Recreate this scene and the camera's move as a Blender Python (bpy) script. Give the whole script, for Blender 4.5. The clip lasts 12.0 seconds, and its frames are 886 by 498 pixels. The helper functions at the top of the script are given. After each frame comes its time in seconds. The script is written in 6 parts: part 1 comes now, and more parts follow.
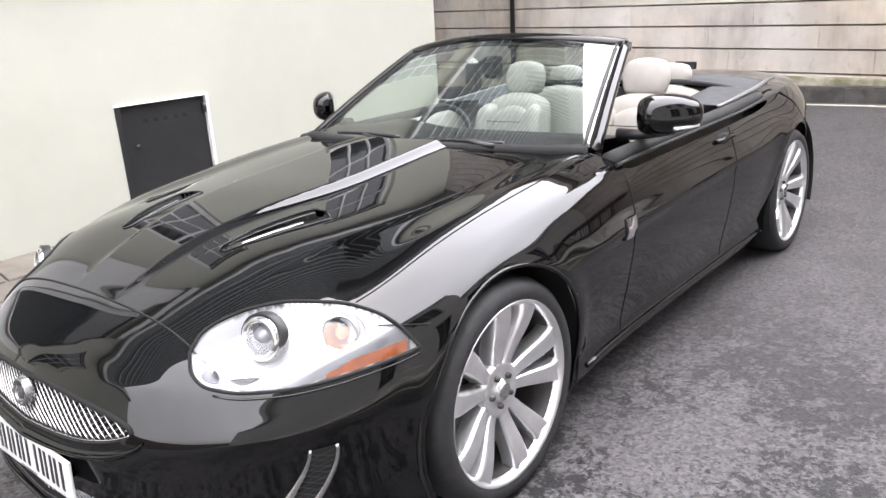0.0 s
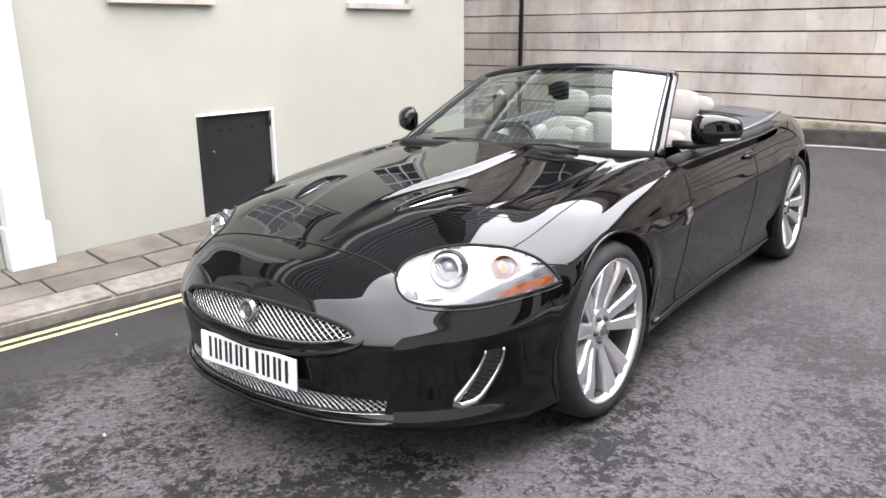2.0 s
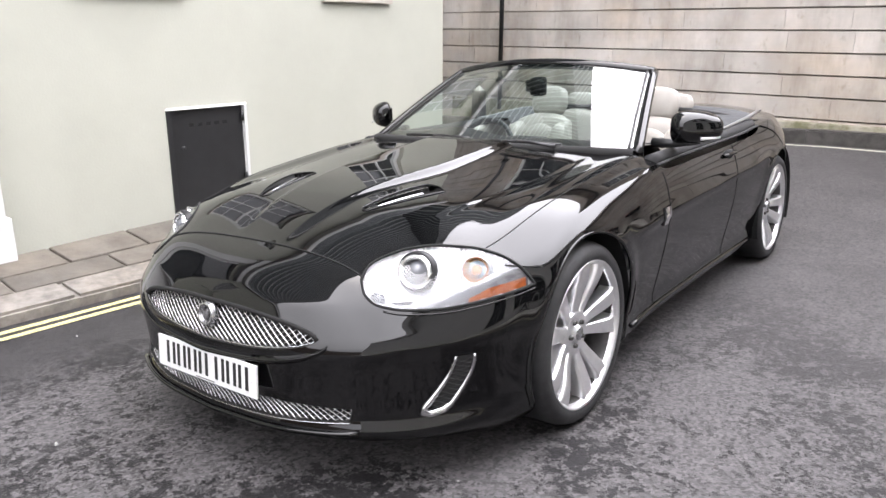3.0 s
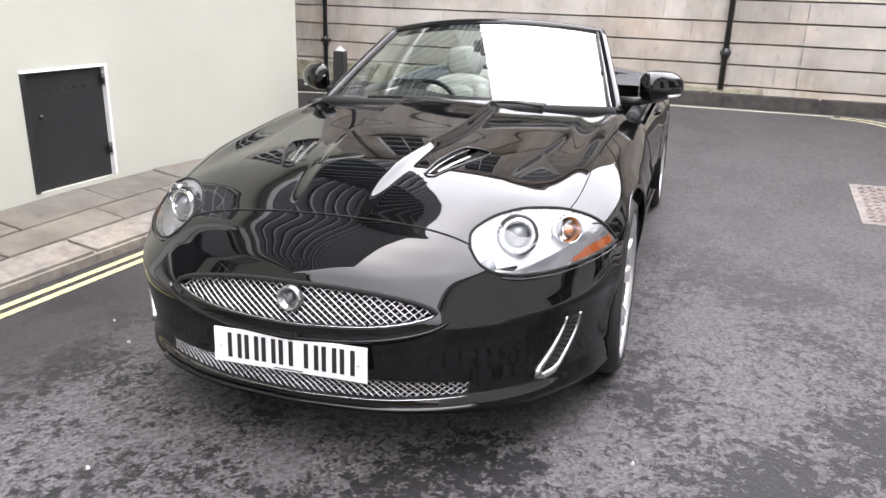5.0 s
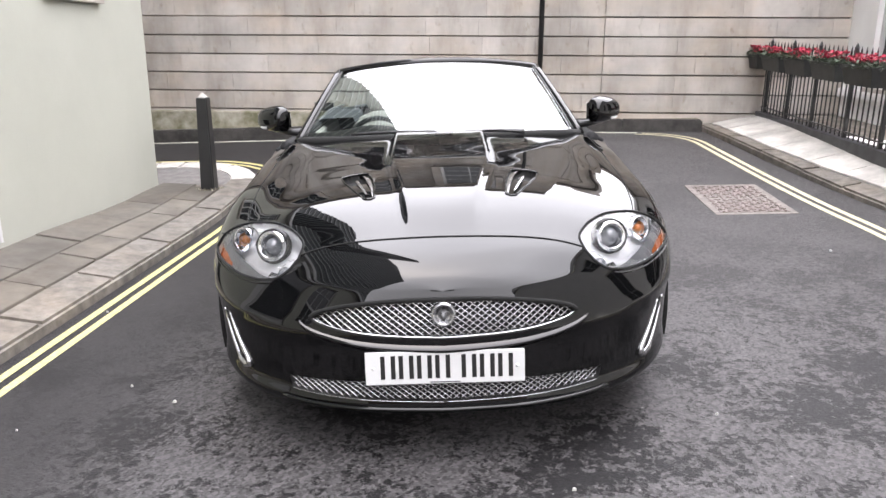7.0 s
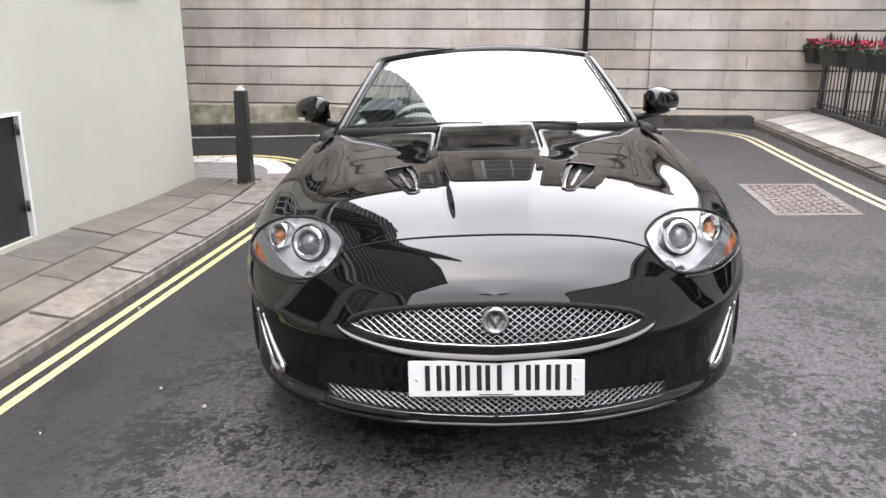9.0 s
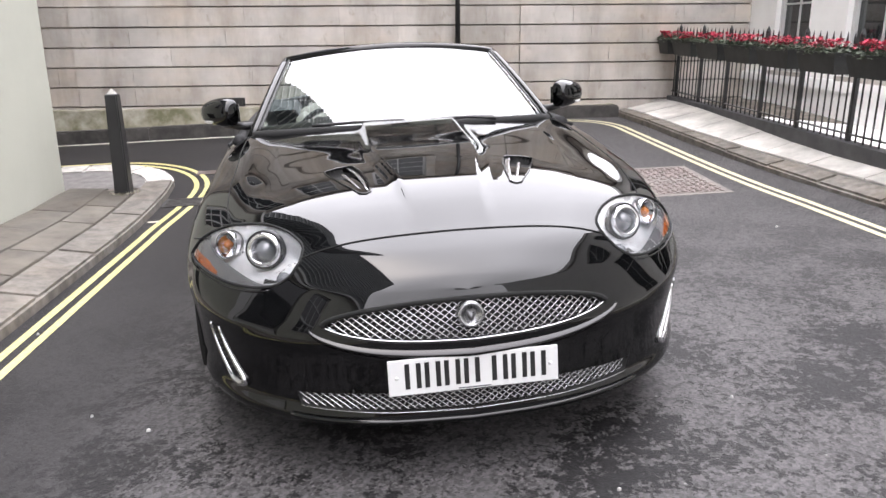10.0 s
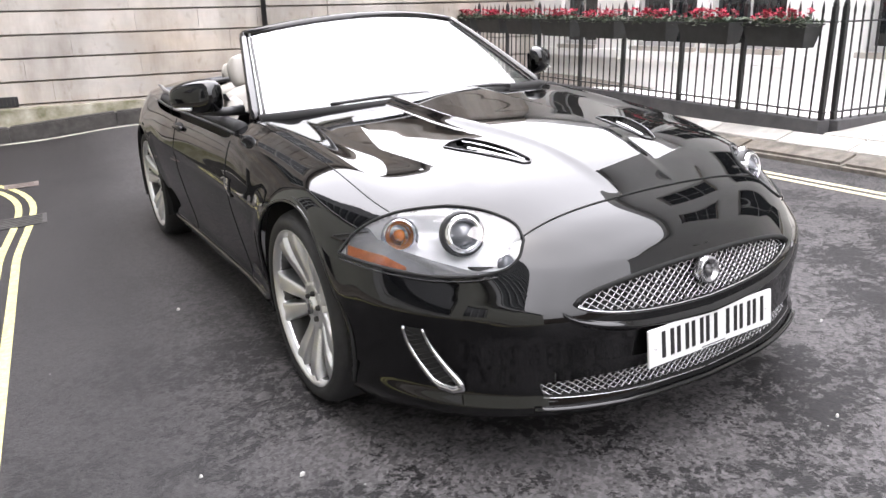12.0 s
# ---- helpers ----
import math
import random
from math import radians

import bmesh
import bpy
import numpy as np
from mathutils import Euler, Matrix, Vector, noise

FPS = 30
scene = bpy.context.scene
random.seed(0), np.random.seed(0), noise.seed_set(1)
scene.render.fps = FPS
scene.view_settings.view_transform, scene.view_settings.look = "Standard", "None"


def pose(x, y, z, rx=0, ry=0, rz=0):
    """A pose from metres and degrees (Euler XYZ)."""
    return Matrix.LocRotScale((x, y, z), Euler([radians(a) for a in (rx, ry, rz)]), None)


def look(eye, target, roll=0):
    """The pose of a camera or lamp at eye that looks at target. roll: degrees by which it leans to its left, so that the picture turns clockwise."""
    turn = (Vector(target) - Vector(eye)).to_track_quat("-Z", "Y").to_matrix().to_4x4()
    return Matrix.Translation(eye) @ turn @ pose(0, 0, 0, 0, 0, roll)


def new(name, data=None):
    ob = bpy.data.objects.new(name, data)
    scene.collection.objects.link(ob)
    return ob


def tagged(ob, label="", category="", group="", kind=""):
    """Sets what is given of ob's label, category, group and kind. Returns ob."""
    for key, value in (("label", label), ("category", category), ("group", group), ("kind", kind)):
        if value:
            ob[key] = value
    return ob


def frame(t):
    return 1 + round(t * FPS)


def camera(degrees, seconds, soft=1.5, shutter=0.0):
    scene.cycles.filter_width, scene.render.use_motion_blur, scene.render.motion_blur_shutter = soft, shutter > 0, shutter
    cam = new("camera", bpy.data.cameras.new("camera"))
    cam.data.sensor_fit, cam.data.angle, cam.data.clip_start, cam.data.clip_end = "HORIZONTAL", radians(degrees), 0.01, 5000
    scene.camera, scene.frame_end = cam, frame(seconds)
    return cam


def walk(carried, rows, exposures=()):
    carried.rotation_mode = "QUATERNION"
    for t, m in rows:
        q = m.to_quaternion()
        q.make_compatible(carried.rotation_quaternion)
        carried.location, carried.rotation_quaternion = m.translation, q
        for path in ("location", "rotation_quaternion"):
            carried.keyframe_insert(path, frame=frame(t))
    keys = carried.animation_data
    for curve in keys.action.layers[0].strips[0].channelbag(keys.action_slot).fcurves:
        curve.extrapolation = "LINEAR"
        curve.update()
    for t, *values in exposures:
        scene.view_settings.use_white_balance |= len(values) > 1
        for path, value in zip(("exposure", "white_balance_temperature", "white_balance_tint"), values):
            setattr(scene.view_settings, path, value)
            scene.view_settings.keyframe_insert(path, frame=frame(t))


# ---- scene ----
cam = camera(60.9, 12.0)
PATH = [
    (0, (0.009, -0.028, 1.489), (-1.306, 1.333, 0.843), -3.1),
    (0.5, (0.018, -0.413, 1.465), (-1.262, 1.011, 0.885), -2.0),
    (1, (0.063, -0.695, 1.47), (-1.198, 0.745, 0.888), -0.8),
    (1.5, (0.095, -0.851, 1.465), (-1.21, 0.551, 0.89), -0.8),
    (2, (0.074, -0.92, 1.464), (-1.197, 0.522, 0.911), -0.4),
    (2.5, (0.041, -0.863, 1.46), (-1.192, 0.61, 0.902), -0.7),
    (3, (0.033, -0.811, 1.445), (-1.2, 0.661, 0.885), 0.2),
    (4.8, (-0.688, -1.27, 1.439), (-1.397, 0.495, 0.821), 3.3),
    (5, (-0.869, -1.294, 1.418), (-1.567, 0.467, 0.775), 1.8),
    (5.5, (-1.235, -1.533, 1.431), (-1.72, 0.296, 0.784), -1.8),
    (6, (-1.559, -1.622, 1.399), (-1.849, 0.267, 0.81), -0.8),
    (6.5, (-1.811, -1.727, 1.401), (-1.958, 0.201, 0.889), 0.2),
    (7, (-1.935, -1.814, 1.397), (-2.041, 0.11, 0.862), 0.3),
    (9, (-1.999, -1.601, 1.339), (-2.197, 0.314, 0.799), 0.3),
    (9.5, (-2.058, -1.604, 1.352), (-2.243, 0.309, 0.797), 1.3),
    (10, (-2.32, -1.618, 1.347), (-2.155, 0.298, 0.796), -0.5),
    (10.5, (-2.692, -1.504, 1.306), (-2.373, 0.389, 0.743), 0.0),
    (11, (-3.152, -1.366, 1.298), (-2.7, 0.496, 0.723), -0.0),
    (11.5, (-3.496, -1.21, 1.273), (-2.817, 0.578, 0.688), -0.1),
    (12, (-3.67, -1.03, 1.264), (-2.814, 0.679, 0.675), -1.7),
]
walk(cam, [(t, look(eye, target, roll)) for t, eye, target, roll in PATH], [(0, 1.78), (0.6, 1.62), (3.0, 1.62), (5.0, 1.62), (7.0, 1.44), (9.0, 1.36), (10.0, 1.36), (11.0, 1.50), (12.0, 1.68)])

# ---- world and light ----
SUN_EL, SUN_AZ = 79, 255
world = bpy.data.worlds.new("overcast_sky")
scene.world = world
world.use_nodes = True
wn = world.node_tree
sky = wn.nodes.new("ShaderNodeTexSky")
sky.sky_type, sky.sun_disc = "NISHITA", False
sky.sun_elevation, sky.sun_rotation = radians(SUN_EL), radians(SUN_AZ)
sky.air_density, sky.dust_density = 1.0, 4.0
veil = wn.nodes.new("ShaderNodeMix")
veil.data_type = "RGBA"
veil.inputs[0].default_value = 0.85
veil.inputs[7].default_value = (11.5, 11.2, 12.0, 1)
wn.links.new(sky.outputs[0], veil.inputs[6])
cover = wn.nodes.new("ShaderNodeTexNoise")
cover.inputs["Scale"].default_value, cover.inputs["Detail"].default_value = 2.2, 6
cover_map = wn.nodes.new("ShaderNodeMapRange")
cover_map.inputs[1].default_value, cover_map.inputs[2].default_value = 0.3, 0.75
cover_map.inputs[3].default_value, cover_map.inputs[4].default_value = 0.82, 1.1
wn.links.new(cover.outputs["Fac"], cover_map.inputs[0])
cloud = wn.nodes.new("ShaderNodeMix")
cloud.data_type, cloud.blend_type = "RGBA", "MULTIPLY"
cloud.inputs[0].default_value = 1.0
wn.links.new(veil.outputs[2], cloud.inputs[6])
wn.links.new(cover_map.outputs[0], cloud.inputs[7])
# an overcast sky is brightest overhead
where = wn.nodes.new("ShaderNodeTexCoord")
split = wn.nodes.new("ShaderNodeSeparateXYZ")
wn.links.new(where.outputs["Generated"], split.inputs[0])
dome = wn.nodes.new("ShaderNodeMapRange")
dome.inputs[1].default_value, dome.inputs[2].default_value = 0.0, 1.0
dome.inputs[3].default_value, dome.inputs[4].default_value = 0.85, 2.5
wn.links.new(split.outputs[2], dome.inputs[0])
high = wn.nodes.new("ShaderNodeMix")
high.data_type, high.blend_type = "RGBA", "MULTIPLY"
high.inputs[0].default_value = 1.0
wn.links.new(cloud.outputs[2], high.inputs[6])
wn.links.new(dome.outputs[0], high.inputs[7])
# the cloud is thinner, and brighter, towards the north
north = wn.nodes.new("ShaderNodeMapRange")
north.inputs[1].default_value, north.inputs[2].default_value = -1.0, 1.0
north.inputs[3].default_value, north.inputs[4].default_value = 0.72, 1.42
wn.links.new(split.outputs[1], north.inputs[0])
thin = wn.nodes.new("ShaderNodeMix")
thin.data_type, thin.blend_type = "RGBA", "MULTIPLY"
thin.inputs[0].default_value = 1.0
wn.links.new(high.outputs[2], thin.inputs[6])
wn.links.new(north.outputs[0], thin.inputs[7])
back = wn.nodes["Background"]
wn.links.new(thin.outputs[2], back.inputs[0])
back.inputs[1].default_value = 0.120
sun = new("sun", bpy.data.lights.new("sun", "SUN"))
sun.data.energy, sun.data.angle, sun.data.color = 0.87, radians(150), (1.0, 0.97, 0.93)
sun.matrix_world = look((0, 0, 20), (20 * math.cos(radians(SUN_EL)) * -math.sin(radians(SUN_AZ)), 20 * math.cos(radians(SUN_EL)) * -math.cos(radians(SUN_AZ)), 20 - 20 * math.sin(radians(SUN_EL))))


# ---- materials ----
def material(name, colour, rough=0.5, metal=0.0, spread=0.0, scale=6.0, bump=0.0, bump_scale=80.0, dark=None, coat=0.0, spec=0.5, per_object=0.0):
    """A node material: base colour broken up at two scales, fine relief."""
    m = bpy.data.materials.new(name)
    m.use_nodes = True
    nt = m.node_tree
    p = nt.nodes["Principled BSDF"]
    p.inputs["Roughness"].default_value, p.inputs["Metallic"].default_value = rough, metal
    p.inputs["Coat Weight"].default_value, p.inputs["Specular IOR Level"].default_value = coat, spec
    p.inputs["Coat Roughness"].default_value = 0.02
    p.inputs["Base Color"].default_value = (*colour, 1)
    geo = nt.nodes.new("ShaderNodeNewGeometry")
    if spread or dark:
        n1 = nt.nodes.new("ShaderNodeTexNoise")
        n1.inputs["Scale"].default_value, n1.inputs["Detail"].default_value, n1.inputs["Roughness"].default_value = scale, 8, 0.62
        nt.links.new(geo.outputs["Position"], n1.inputs["Vector"])
        ramp = nt.nodes.new("ShaderNodeValToRGB")
        lo = dark or tuple(c * (1 - spread) for c in colour)
        ramp.color_ramp.elements[0].position, ramp.color_ramp.elements[0].color = 0.36, (*lo, 1)
        ramp.color_ramp.elements[1].position, ramp.color_ramp.elements[1].color = 0.66, (*(min(1, c * (1 + spread * 0.6)) for c in colour), 1)
        nt.links.new(n1.outputs["Fac"], ramp.inputs[0])
        out = ramp.outputs[0]
        if per_object:
            info = nt.nodes.new("ShaderNodeObjectInfo")
            mr = nt.nodes.new("ShaderNodeMapRange")
            mr.inputs[3].default_value, mr.inputs[4].default_value = 1 - per_object, 1 + per_object * 0.5
            nt.links.new(info.outputs["Random"], mr.inputs[0])
            mul = nt.nodes.new("ShaderNodeMix")
            mul.data_type, mul.blend_type = "RGBA", "MULTIPLY"
            mul.inputs[0].default_value = 1.0
            nt.links.new(out, mul.inputs[6])
            nt.links.new(mr.outputs[0], mul.inputs[7])
            out = mul.outputs[2]
        nt.links.new(out, p.inputs["Base Color"])
    if bump:
        n2 = nt.nodes.new("ShaderNodeTexNoise")
        n2.inputs["Scale"].default_value, n2.inputs["Detail"].default_value = bump_scale, 5
        nt.links.new(geo.outputs["Position"], n2.inputs["Vector"])
        b = nt.nodes.new("ShaderNodeBump")
        b.inputs["Strength"].default_value, b.inputs["Distance"].default_value = bump, 0.004
        nt.links.new(n2.outputs["Fac"], b.inputs["Height"])
        nt.links.new(b.outputs[0], p.inputs["Normal"])
    return m


def asphalt_material():
    """Worn tarmac: dark binder, pale aggregate rubbed bare in patches, a few light specks."""
    m = material("asphalt", (0.06, 0.058, 0.06), 0.72, bump=0.6, bump_scale=140)
    nt = m.node_tree
    p = nt.nodes["Principled BSDF"]
    geo = nt.nodes["Geometry"]

    def noise_node(scale, detail, rough=0.6):
        n = nt.nodes.new("ShaderNodeTexNoise")
        n.inputs["Scale"].default_value, n.inputs["Detail"].default_value, n.inputs["Roughness"].default_value = scale, detail, rough
        nt.links.new(geo.outputs["Position"], n.inputs["Vector"])
        return n

    def ramp_of(src, a, ca, b, cb):
        r = nt.nodes.new("ShaderNodeValToRGB")
        r.color_ramp.elements[0].position, r.color_ramp.elements[0].color = a, (*ca, 1)
        r.color_ramp.elements[1].position, r.color_ramp.elements[1].color = b, (*cb, 1)
        nt.links.new(src, r.inputs[0])
        return r

    def mix(mode, a, b, fac=1.0):
        x = nt.nodes.new("ShaderNodeMix")
        x.data_type, x.blend_type = "RGBA", mode
        if isinstance(fac, float):
            x.inputs[0].default_value = fac
        else:
            nt.links.new(fac, x.inputs[0])
        nt.links.new(a, x.inputs[6])
        nt.links.new(b, x.inputs[7])
        return x.outputs[2]

    grains = nt.nodes.new("ShaderNodeTexVoronoi")
    grains.inputs["Scale"].default_value = 85
    nt.links.new(geo.outputs["Position"], grains.inputs["Vector"])
    stone = ramp_of(grains.outputs["Color"], 0.12, (0.038, 0.036, 0.037), 0.92, (0.100, 0.0955, 0.097))
    binder = ramp_of(noise_node(60, 6).outputs["Fac"], 0.3, (0.0065, 0.006, 0.0065), 0.7, (0.019, 0.018, 0.019))
    wear = noise_node(21.0, 9, 0.60)
    broad = noise_node(1.7, 4)
    add = nt.nodes.new("ShaderNodeMath")
    add.operation = "MULTIPLY_ADD"
    add.inputs[1].default_value = 1.15
    nt.links.new(broad.outputs["Fac"], add.inputs[0])
    nt.links.new(wear.outputs["Fac"], add.inputs[2])
    crumbs = noise_node(62.0, 5, 0.7)
    ragged = nt.nodes.new("ShaderNodeMath")
    ragged.operation = "MULTIPLY_ADD"
    ragged.inputs[1].default_value = 0.85
    nt.links.new(crumbs.outputs["Fac"], ragged.inputs[0])
    nt.links.new(add.outputs[0], ragged.inputs[2])
    level = nt.nodes.new("ShaderNodeMapRange")
    level.inputs[1].default_value, level.inputs[2].default_value = 1.43, 1.495
    nt.links.new(ragged.outputs[0], level.inputs[0])
    # a smoother, darker strip of newer tarmac runs along the left kerb
    axes = nt.nodes.new("ShaderNodeSeparateXYZ")
    nt.links.new(geo.outputs["Position"], axes.inputs[0])
    strip_edge = nt.nodes.new("ShaderNodeMapRange")
    strip_edge.inputs[1].default_value, strip_edge.inputs[2].default_value, strip_edge.inputs[3].default_value = -3.55, -2.95, 0.22
    nt.links.new(axes.outputs[0], strip_edge.inputs[0])
    held = nt.nodes.new("ShaderNodeMath")
    held.operation = "MULTIPLY"
    # towards the stone wall the surface is worn evenly bare
    worn_edge = nt.nodes.new("ShaderNodeMapRange")
    worn_edge.inputs[1].default_value, worn_edge.inputs[2].default_value, worn_edge.inputs[4].default_value = 1.5, 3.6, 0.72
    nt.links.new(axes.outputs[1], worn_edge.inputs[0])
    worn = nt.nodes.new("ShaderNodeMix")
    worn.inputs[3].default_value = 0.82
    nt.links.new(worn_edge.outputs[0], worn.inputs[0])
    nt.links.new(level.outputs[0], worn.inputs[2])
    nt.links.new(worn.outputs[0], held.inputs[0])
    nt.links.new(strip_edge.outputs[0], held.inputs[1])
    mask = ramp_of(held.outputs[0], 0.0, (0, 0, 0), 1.0, (1, 1, 1))
    col = mix("MIX", binder.outputs[0], stone.outputs[0], mask.outputs[0])
    specks = nt.nodes.new("ShaderNodeTexVoronoi")
    specks.inputs["Scale"].default_value = 5.0
    nt.links.new(geo.outputs["Position"], specks.inputs["Vector"])
    dot = ramp_of(specks.outputs["Distance"], 0.018, (0.3, 0.3, 0.29), 0.026, (0, 0, 0))
    col = mix("LIGHTEN", col, dot.outputs[0], 0.7)
    nt.links.new(col, p.inputs["Base Color"])
    # the bare patches stand a little higher and lie smoother than the loose binder
    lift = nt.nodes.new("ShaderNodeBump")
    lift.inputs["Strength"].default_value, lift.inputs["Distance"].default_value = 0.55, 0.006
    nt.links.new(mask.outputs[0], lift.inputs["Height"])
    nt.links.new(nt.nodes["Bump"].outputs[0], lift.inputs["Normal"])
    nt.links.new(lift.outputs[0], p.inputs["Normal"])
    p.inputs["Specular IOR Level"].default_value = 0.3
    shine = ramp_of(mask.outputs[0], 0.0, (0.62, 0.62, 0.62), 1.0, (0.70, 0.70, 0.70))
    nt.links.new(shine.outputs[0], p.inputs["Roughness"])
    return m


ASPHALT = asphalt_material()
RENDER = material("cream_render", (0.375, 0.378, 0.322), 0.85, spread=0.07, scale=0.8, bump=0.25, bump_scale=60)
GLOSS_WHITE = material("white_gloss_paint", (0.56, 0.56, 0.55), 0.4, spread=0.05, scale=2)
STUCCO = material("white_stucco", (0.88, 0.875, 0.855), 0.7, spread=0.06, scale=1.5, bump=0.2)
STONE = material("portland_stone", (0.50, 0.467, 0.428), 0.88, spread=0.2, scale=1.6, bump=0.5, bump_scale=45, per_object=0.12)
STONE_JOINT = material("sooty_joint", (0.17, 0.15, 0.13), 0.95, spread=0.4, scale=8)


def weather(m, amount):
    """Adds tan blotches and dark rain streaks, metres long, to a stone."""
    nt = m.node_tree
    p, geo = nt.nodes["Principled BSDF"], nt.nodes["Geometry"]
    src = p.inputs["Base Color"].links[0].from_socket
    for scale, stretch, lo, hi, tint in ((2.2, (1, 1, 0.22), 0.46, 0.68, (0.52, 0.47, 0.41)), (0.7, (1, 1, 1.6), 0.45, 0.65, (1.06, 0.93, 0.78)), (9.0, (1, 1, 0.6), 0.58, 0.70, (0.62, 0.58, 0.52))):
        place = nt.nodes.new("ShaderNodeMapping")
        place.inputs["Scale"].default_value = stretch
        nt.links.new(geo.outputs["Position"], place.inputs[0])
        n = nt.nodes.new("ShaderNodeTexNoise")
        n.inputs["Scale"].default_value, n.inputs["Detail"].default_value, n.inputs["Roughness"].default_value = scale, 7, 0.65
        nt.links.new(place.outputs[0], n.inputs["Vector"])
        mr = nt.nodes.new("ShaderNodeMapRange")
        mr.inputs[1].default_value, mr.inputs[2].default_value, mr.inputs[4].default_value = lo, hi, amount
        nt.links.new(n.outputs["Fac"], mr.inputs[0])
        x = nt.nodes.new("ShaderNodeMix")
        x.data_type, x.blend_type = "RGBA", "MULTIPLY"
        x.inputs[7].default_value = (*tint, 1)
        nt.links.new(mr.outputs[0], x.inputs[0])
        nt.links.new(src, x.inputs[6])
        src = x.outputs[2]
    nt.links.new(src, p.inputs["Base Color"])


weather(STONE, 0.6)
MOSSY = material("mossy_stone", (0.37, 0.345, 0.29), 0.95, spread=0.3, scale=4, bump=0.6, dark=(0.15, 0.145, 0.085))
FLAG = material("york_flagstone", (0.126, 0.115, 0.099), 0.9, spread=0.26, scale=3.2, bump=0.5, bump_scale=70, per_object=0.22)
FLAG_PALE = material("pale_flagstone", (0.60, 0.58, 0.54), 0.9, spread=0.35, scale=2.4, bump=0.5, bump_scale=70, per_object=0.18)
KERB = material("granite_kerb", (0.178, 0.165, 0.147), 0.9, spread=0.36, scale=9, bump=0.7, bump_scale=110, per_object=0.15)
KERB_PALE = material("pale_kerb", (0.50, 0.48, 0.45), 0.9, spread=0.3, scale=9, bump=0.5, bump_scale=90)
PATCH = material("pavement_tarmac", (0.175, 0.165, 0.158), 0.9, spread=0.25, scale=12, bump=0.5, bump_scale=120)
weather(FLAG, 0.5)
weather(KERB, 0.5)
KERB_DARK = material("sooty_kerb", (0.06, 0.056, 0.052), 0.9, spread=0.4, scale=7, bump=0.7, bump_scale=60)
YELLOW = material("yellow_road_paint", (0.51, 0.47, 0.21), 0.8, spread=0.3, scale=40, bump=0.4, bump_scale=140)
FADED = material("faded_yellow_paint", (0.56, 0.525, 0.35), 0.8, spread=0.25, scale=40, bump=0.4)
PALE_LINE = material("cream_road_paint", (0.58, 0.56, 0.48), 0.8, spread=0.25, scale=30, bump=0.4)
BLACK_PAINT = material("black_gloss_paint", (0.018, 0.018, 0.019), 0.38, spread=0.2, scale=6, bump=0.15)
GREY_PLINTH = material("grey_painted_plinth", (0.085, 0.084, 0.088), 0.7, spread=0.25, scale=5, bump=0.3)
CAST = material("cast_iron_cover", (0.19, 0.158, 0.145), 0.6, 0.25, spread=0.35, scale=14, bump=0.4)
GRATE_IRON = material("worn_gully_iron", (0.085, 0.082, 0.082), 0.5, 0.4, spread=0.4, scale=20, bump=0.5)
CONCRETE = material("concrete_surround", (0.21, 0.19, 0.175), 0.9, spread=0.3, scale=20, bump=0.5)
BOX_BLACK = material("black_planter_plastic", (0.03, 0.032, 0.032), 0.55, spread=0.3, scale=9)
PETAL = material("red_cyclamen_petal", (0.42, 0.008, 0.045), 0.6, spread=0.45, scale=30)
LEAF = material("grey_green_leaf", (0.10, 0.13, 0.085), 0.6, spread=0.5, scale=40)
DARK_GLASS = material("window_glass", (0.02, 0.024, 0.026), 0.04, spec=0.8)
SOIL = material("soil", (0.04, 0.03, 0.024), 0.95, spread=0.4, scale=20)
PAINT = material("black_car_paint", (0.002, 0.002, 0.0022), 0.5, coat=1.0, spec=0.0)
PAINT.node_tree.nodes["Principled BSDF"].inputs["Coat IOR"].default_value = 1.51
CHROME = material("chrome", (0.82, 0.82, 0.83), 0.07, 1.0)
MESH_CHROME = material("bright_mesh", (0.52, 0.52, 0.53), 0.25, 0.95)
ALLOY = material("silver_alloy", (0.78, 0.78, 0.79), 0.30, 0.9, spread=0.08, scale=12)
RUBBER = material("tyre_rubber", (0.017, 0.017, 0.018), 0.72, spread=0.3, scale=25, bump=0.2)
SOFT_TRIM = material("matte_black_trim", (0.014, 0.014, 0.015), 0.8, spread=0.3, scale=12, bump=0.2)
TRIM = material("black_trim", (0.012, 0.012, 0.013), 0.45, spread=0.2, scale=10)
VOID = material("dark_cavity", (0.006, 0.006, 0.006), 0.9, spread=0.2, scale=10)
LEATHER = material("ivory_leather", (0.34, 0.32, 0.29), 0.5, spread=0.07, scale=9, bump=0.3, bump_scale=160)
CANVAS = material("dark_hood_canvas", (0.05, 0.052, 0.056), 0.85, spread=0.25, scale=20, bump=0.4)
PLATE_WHITE = material("plate_white", (0.62, 0.62, 0.615), 0.35, spread=0.03, scale=8)
PLATE_BLACK = material("plate_black", (0.012, 0.012, 0.012), 0.4, spread=0.1, scale=8)
AMBER = material("amber_lens", (0.42, 0.12, 0.035), 0.15, coat=0.6, spread=0.35, scale=60)
SMOKE = material("smoked_lens", (0.24, 0.24, 0.25), 0.25, 0.4, coat=0.7, spread=0.2, scale=20)
SLATE = material("blue_grey_slate", (0.035, 0.045, 0.048), 0.5, spread=0.3, scale=4, bump=0.3)
BRICK_DARK = material("dark_stock_brick", (0.13, 0.105, 0.085), 0.9, spread=0.35, scale=6, bump=0.4)


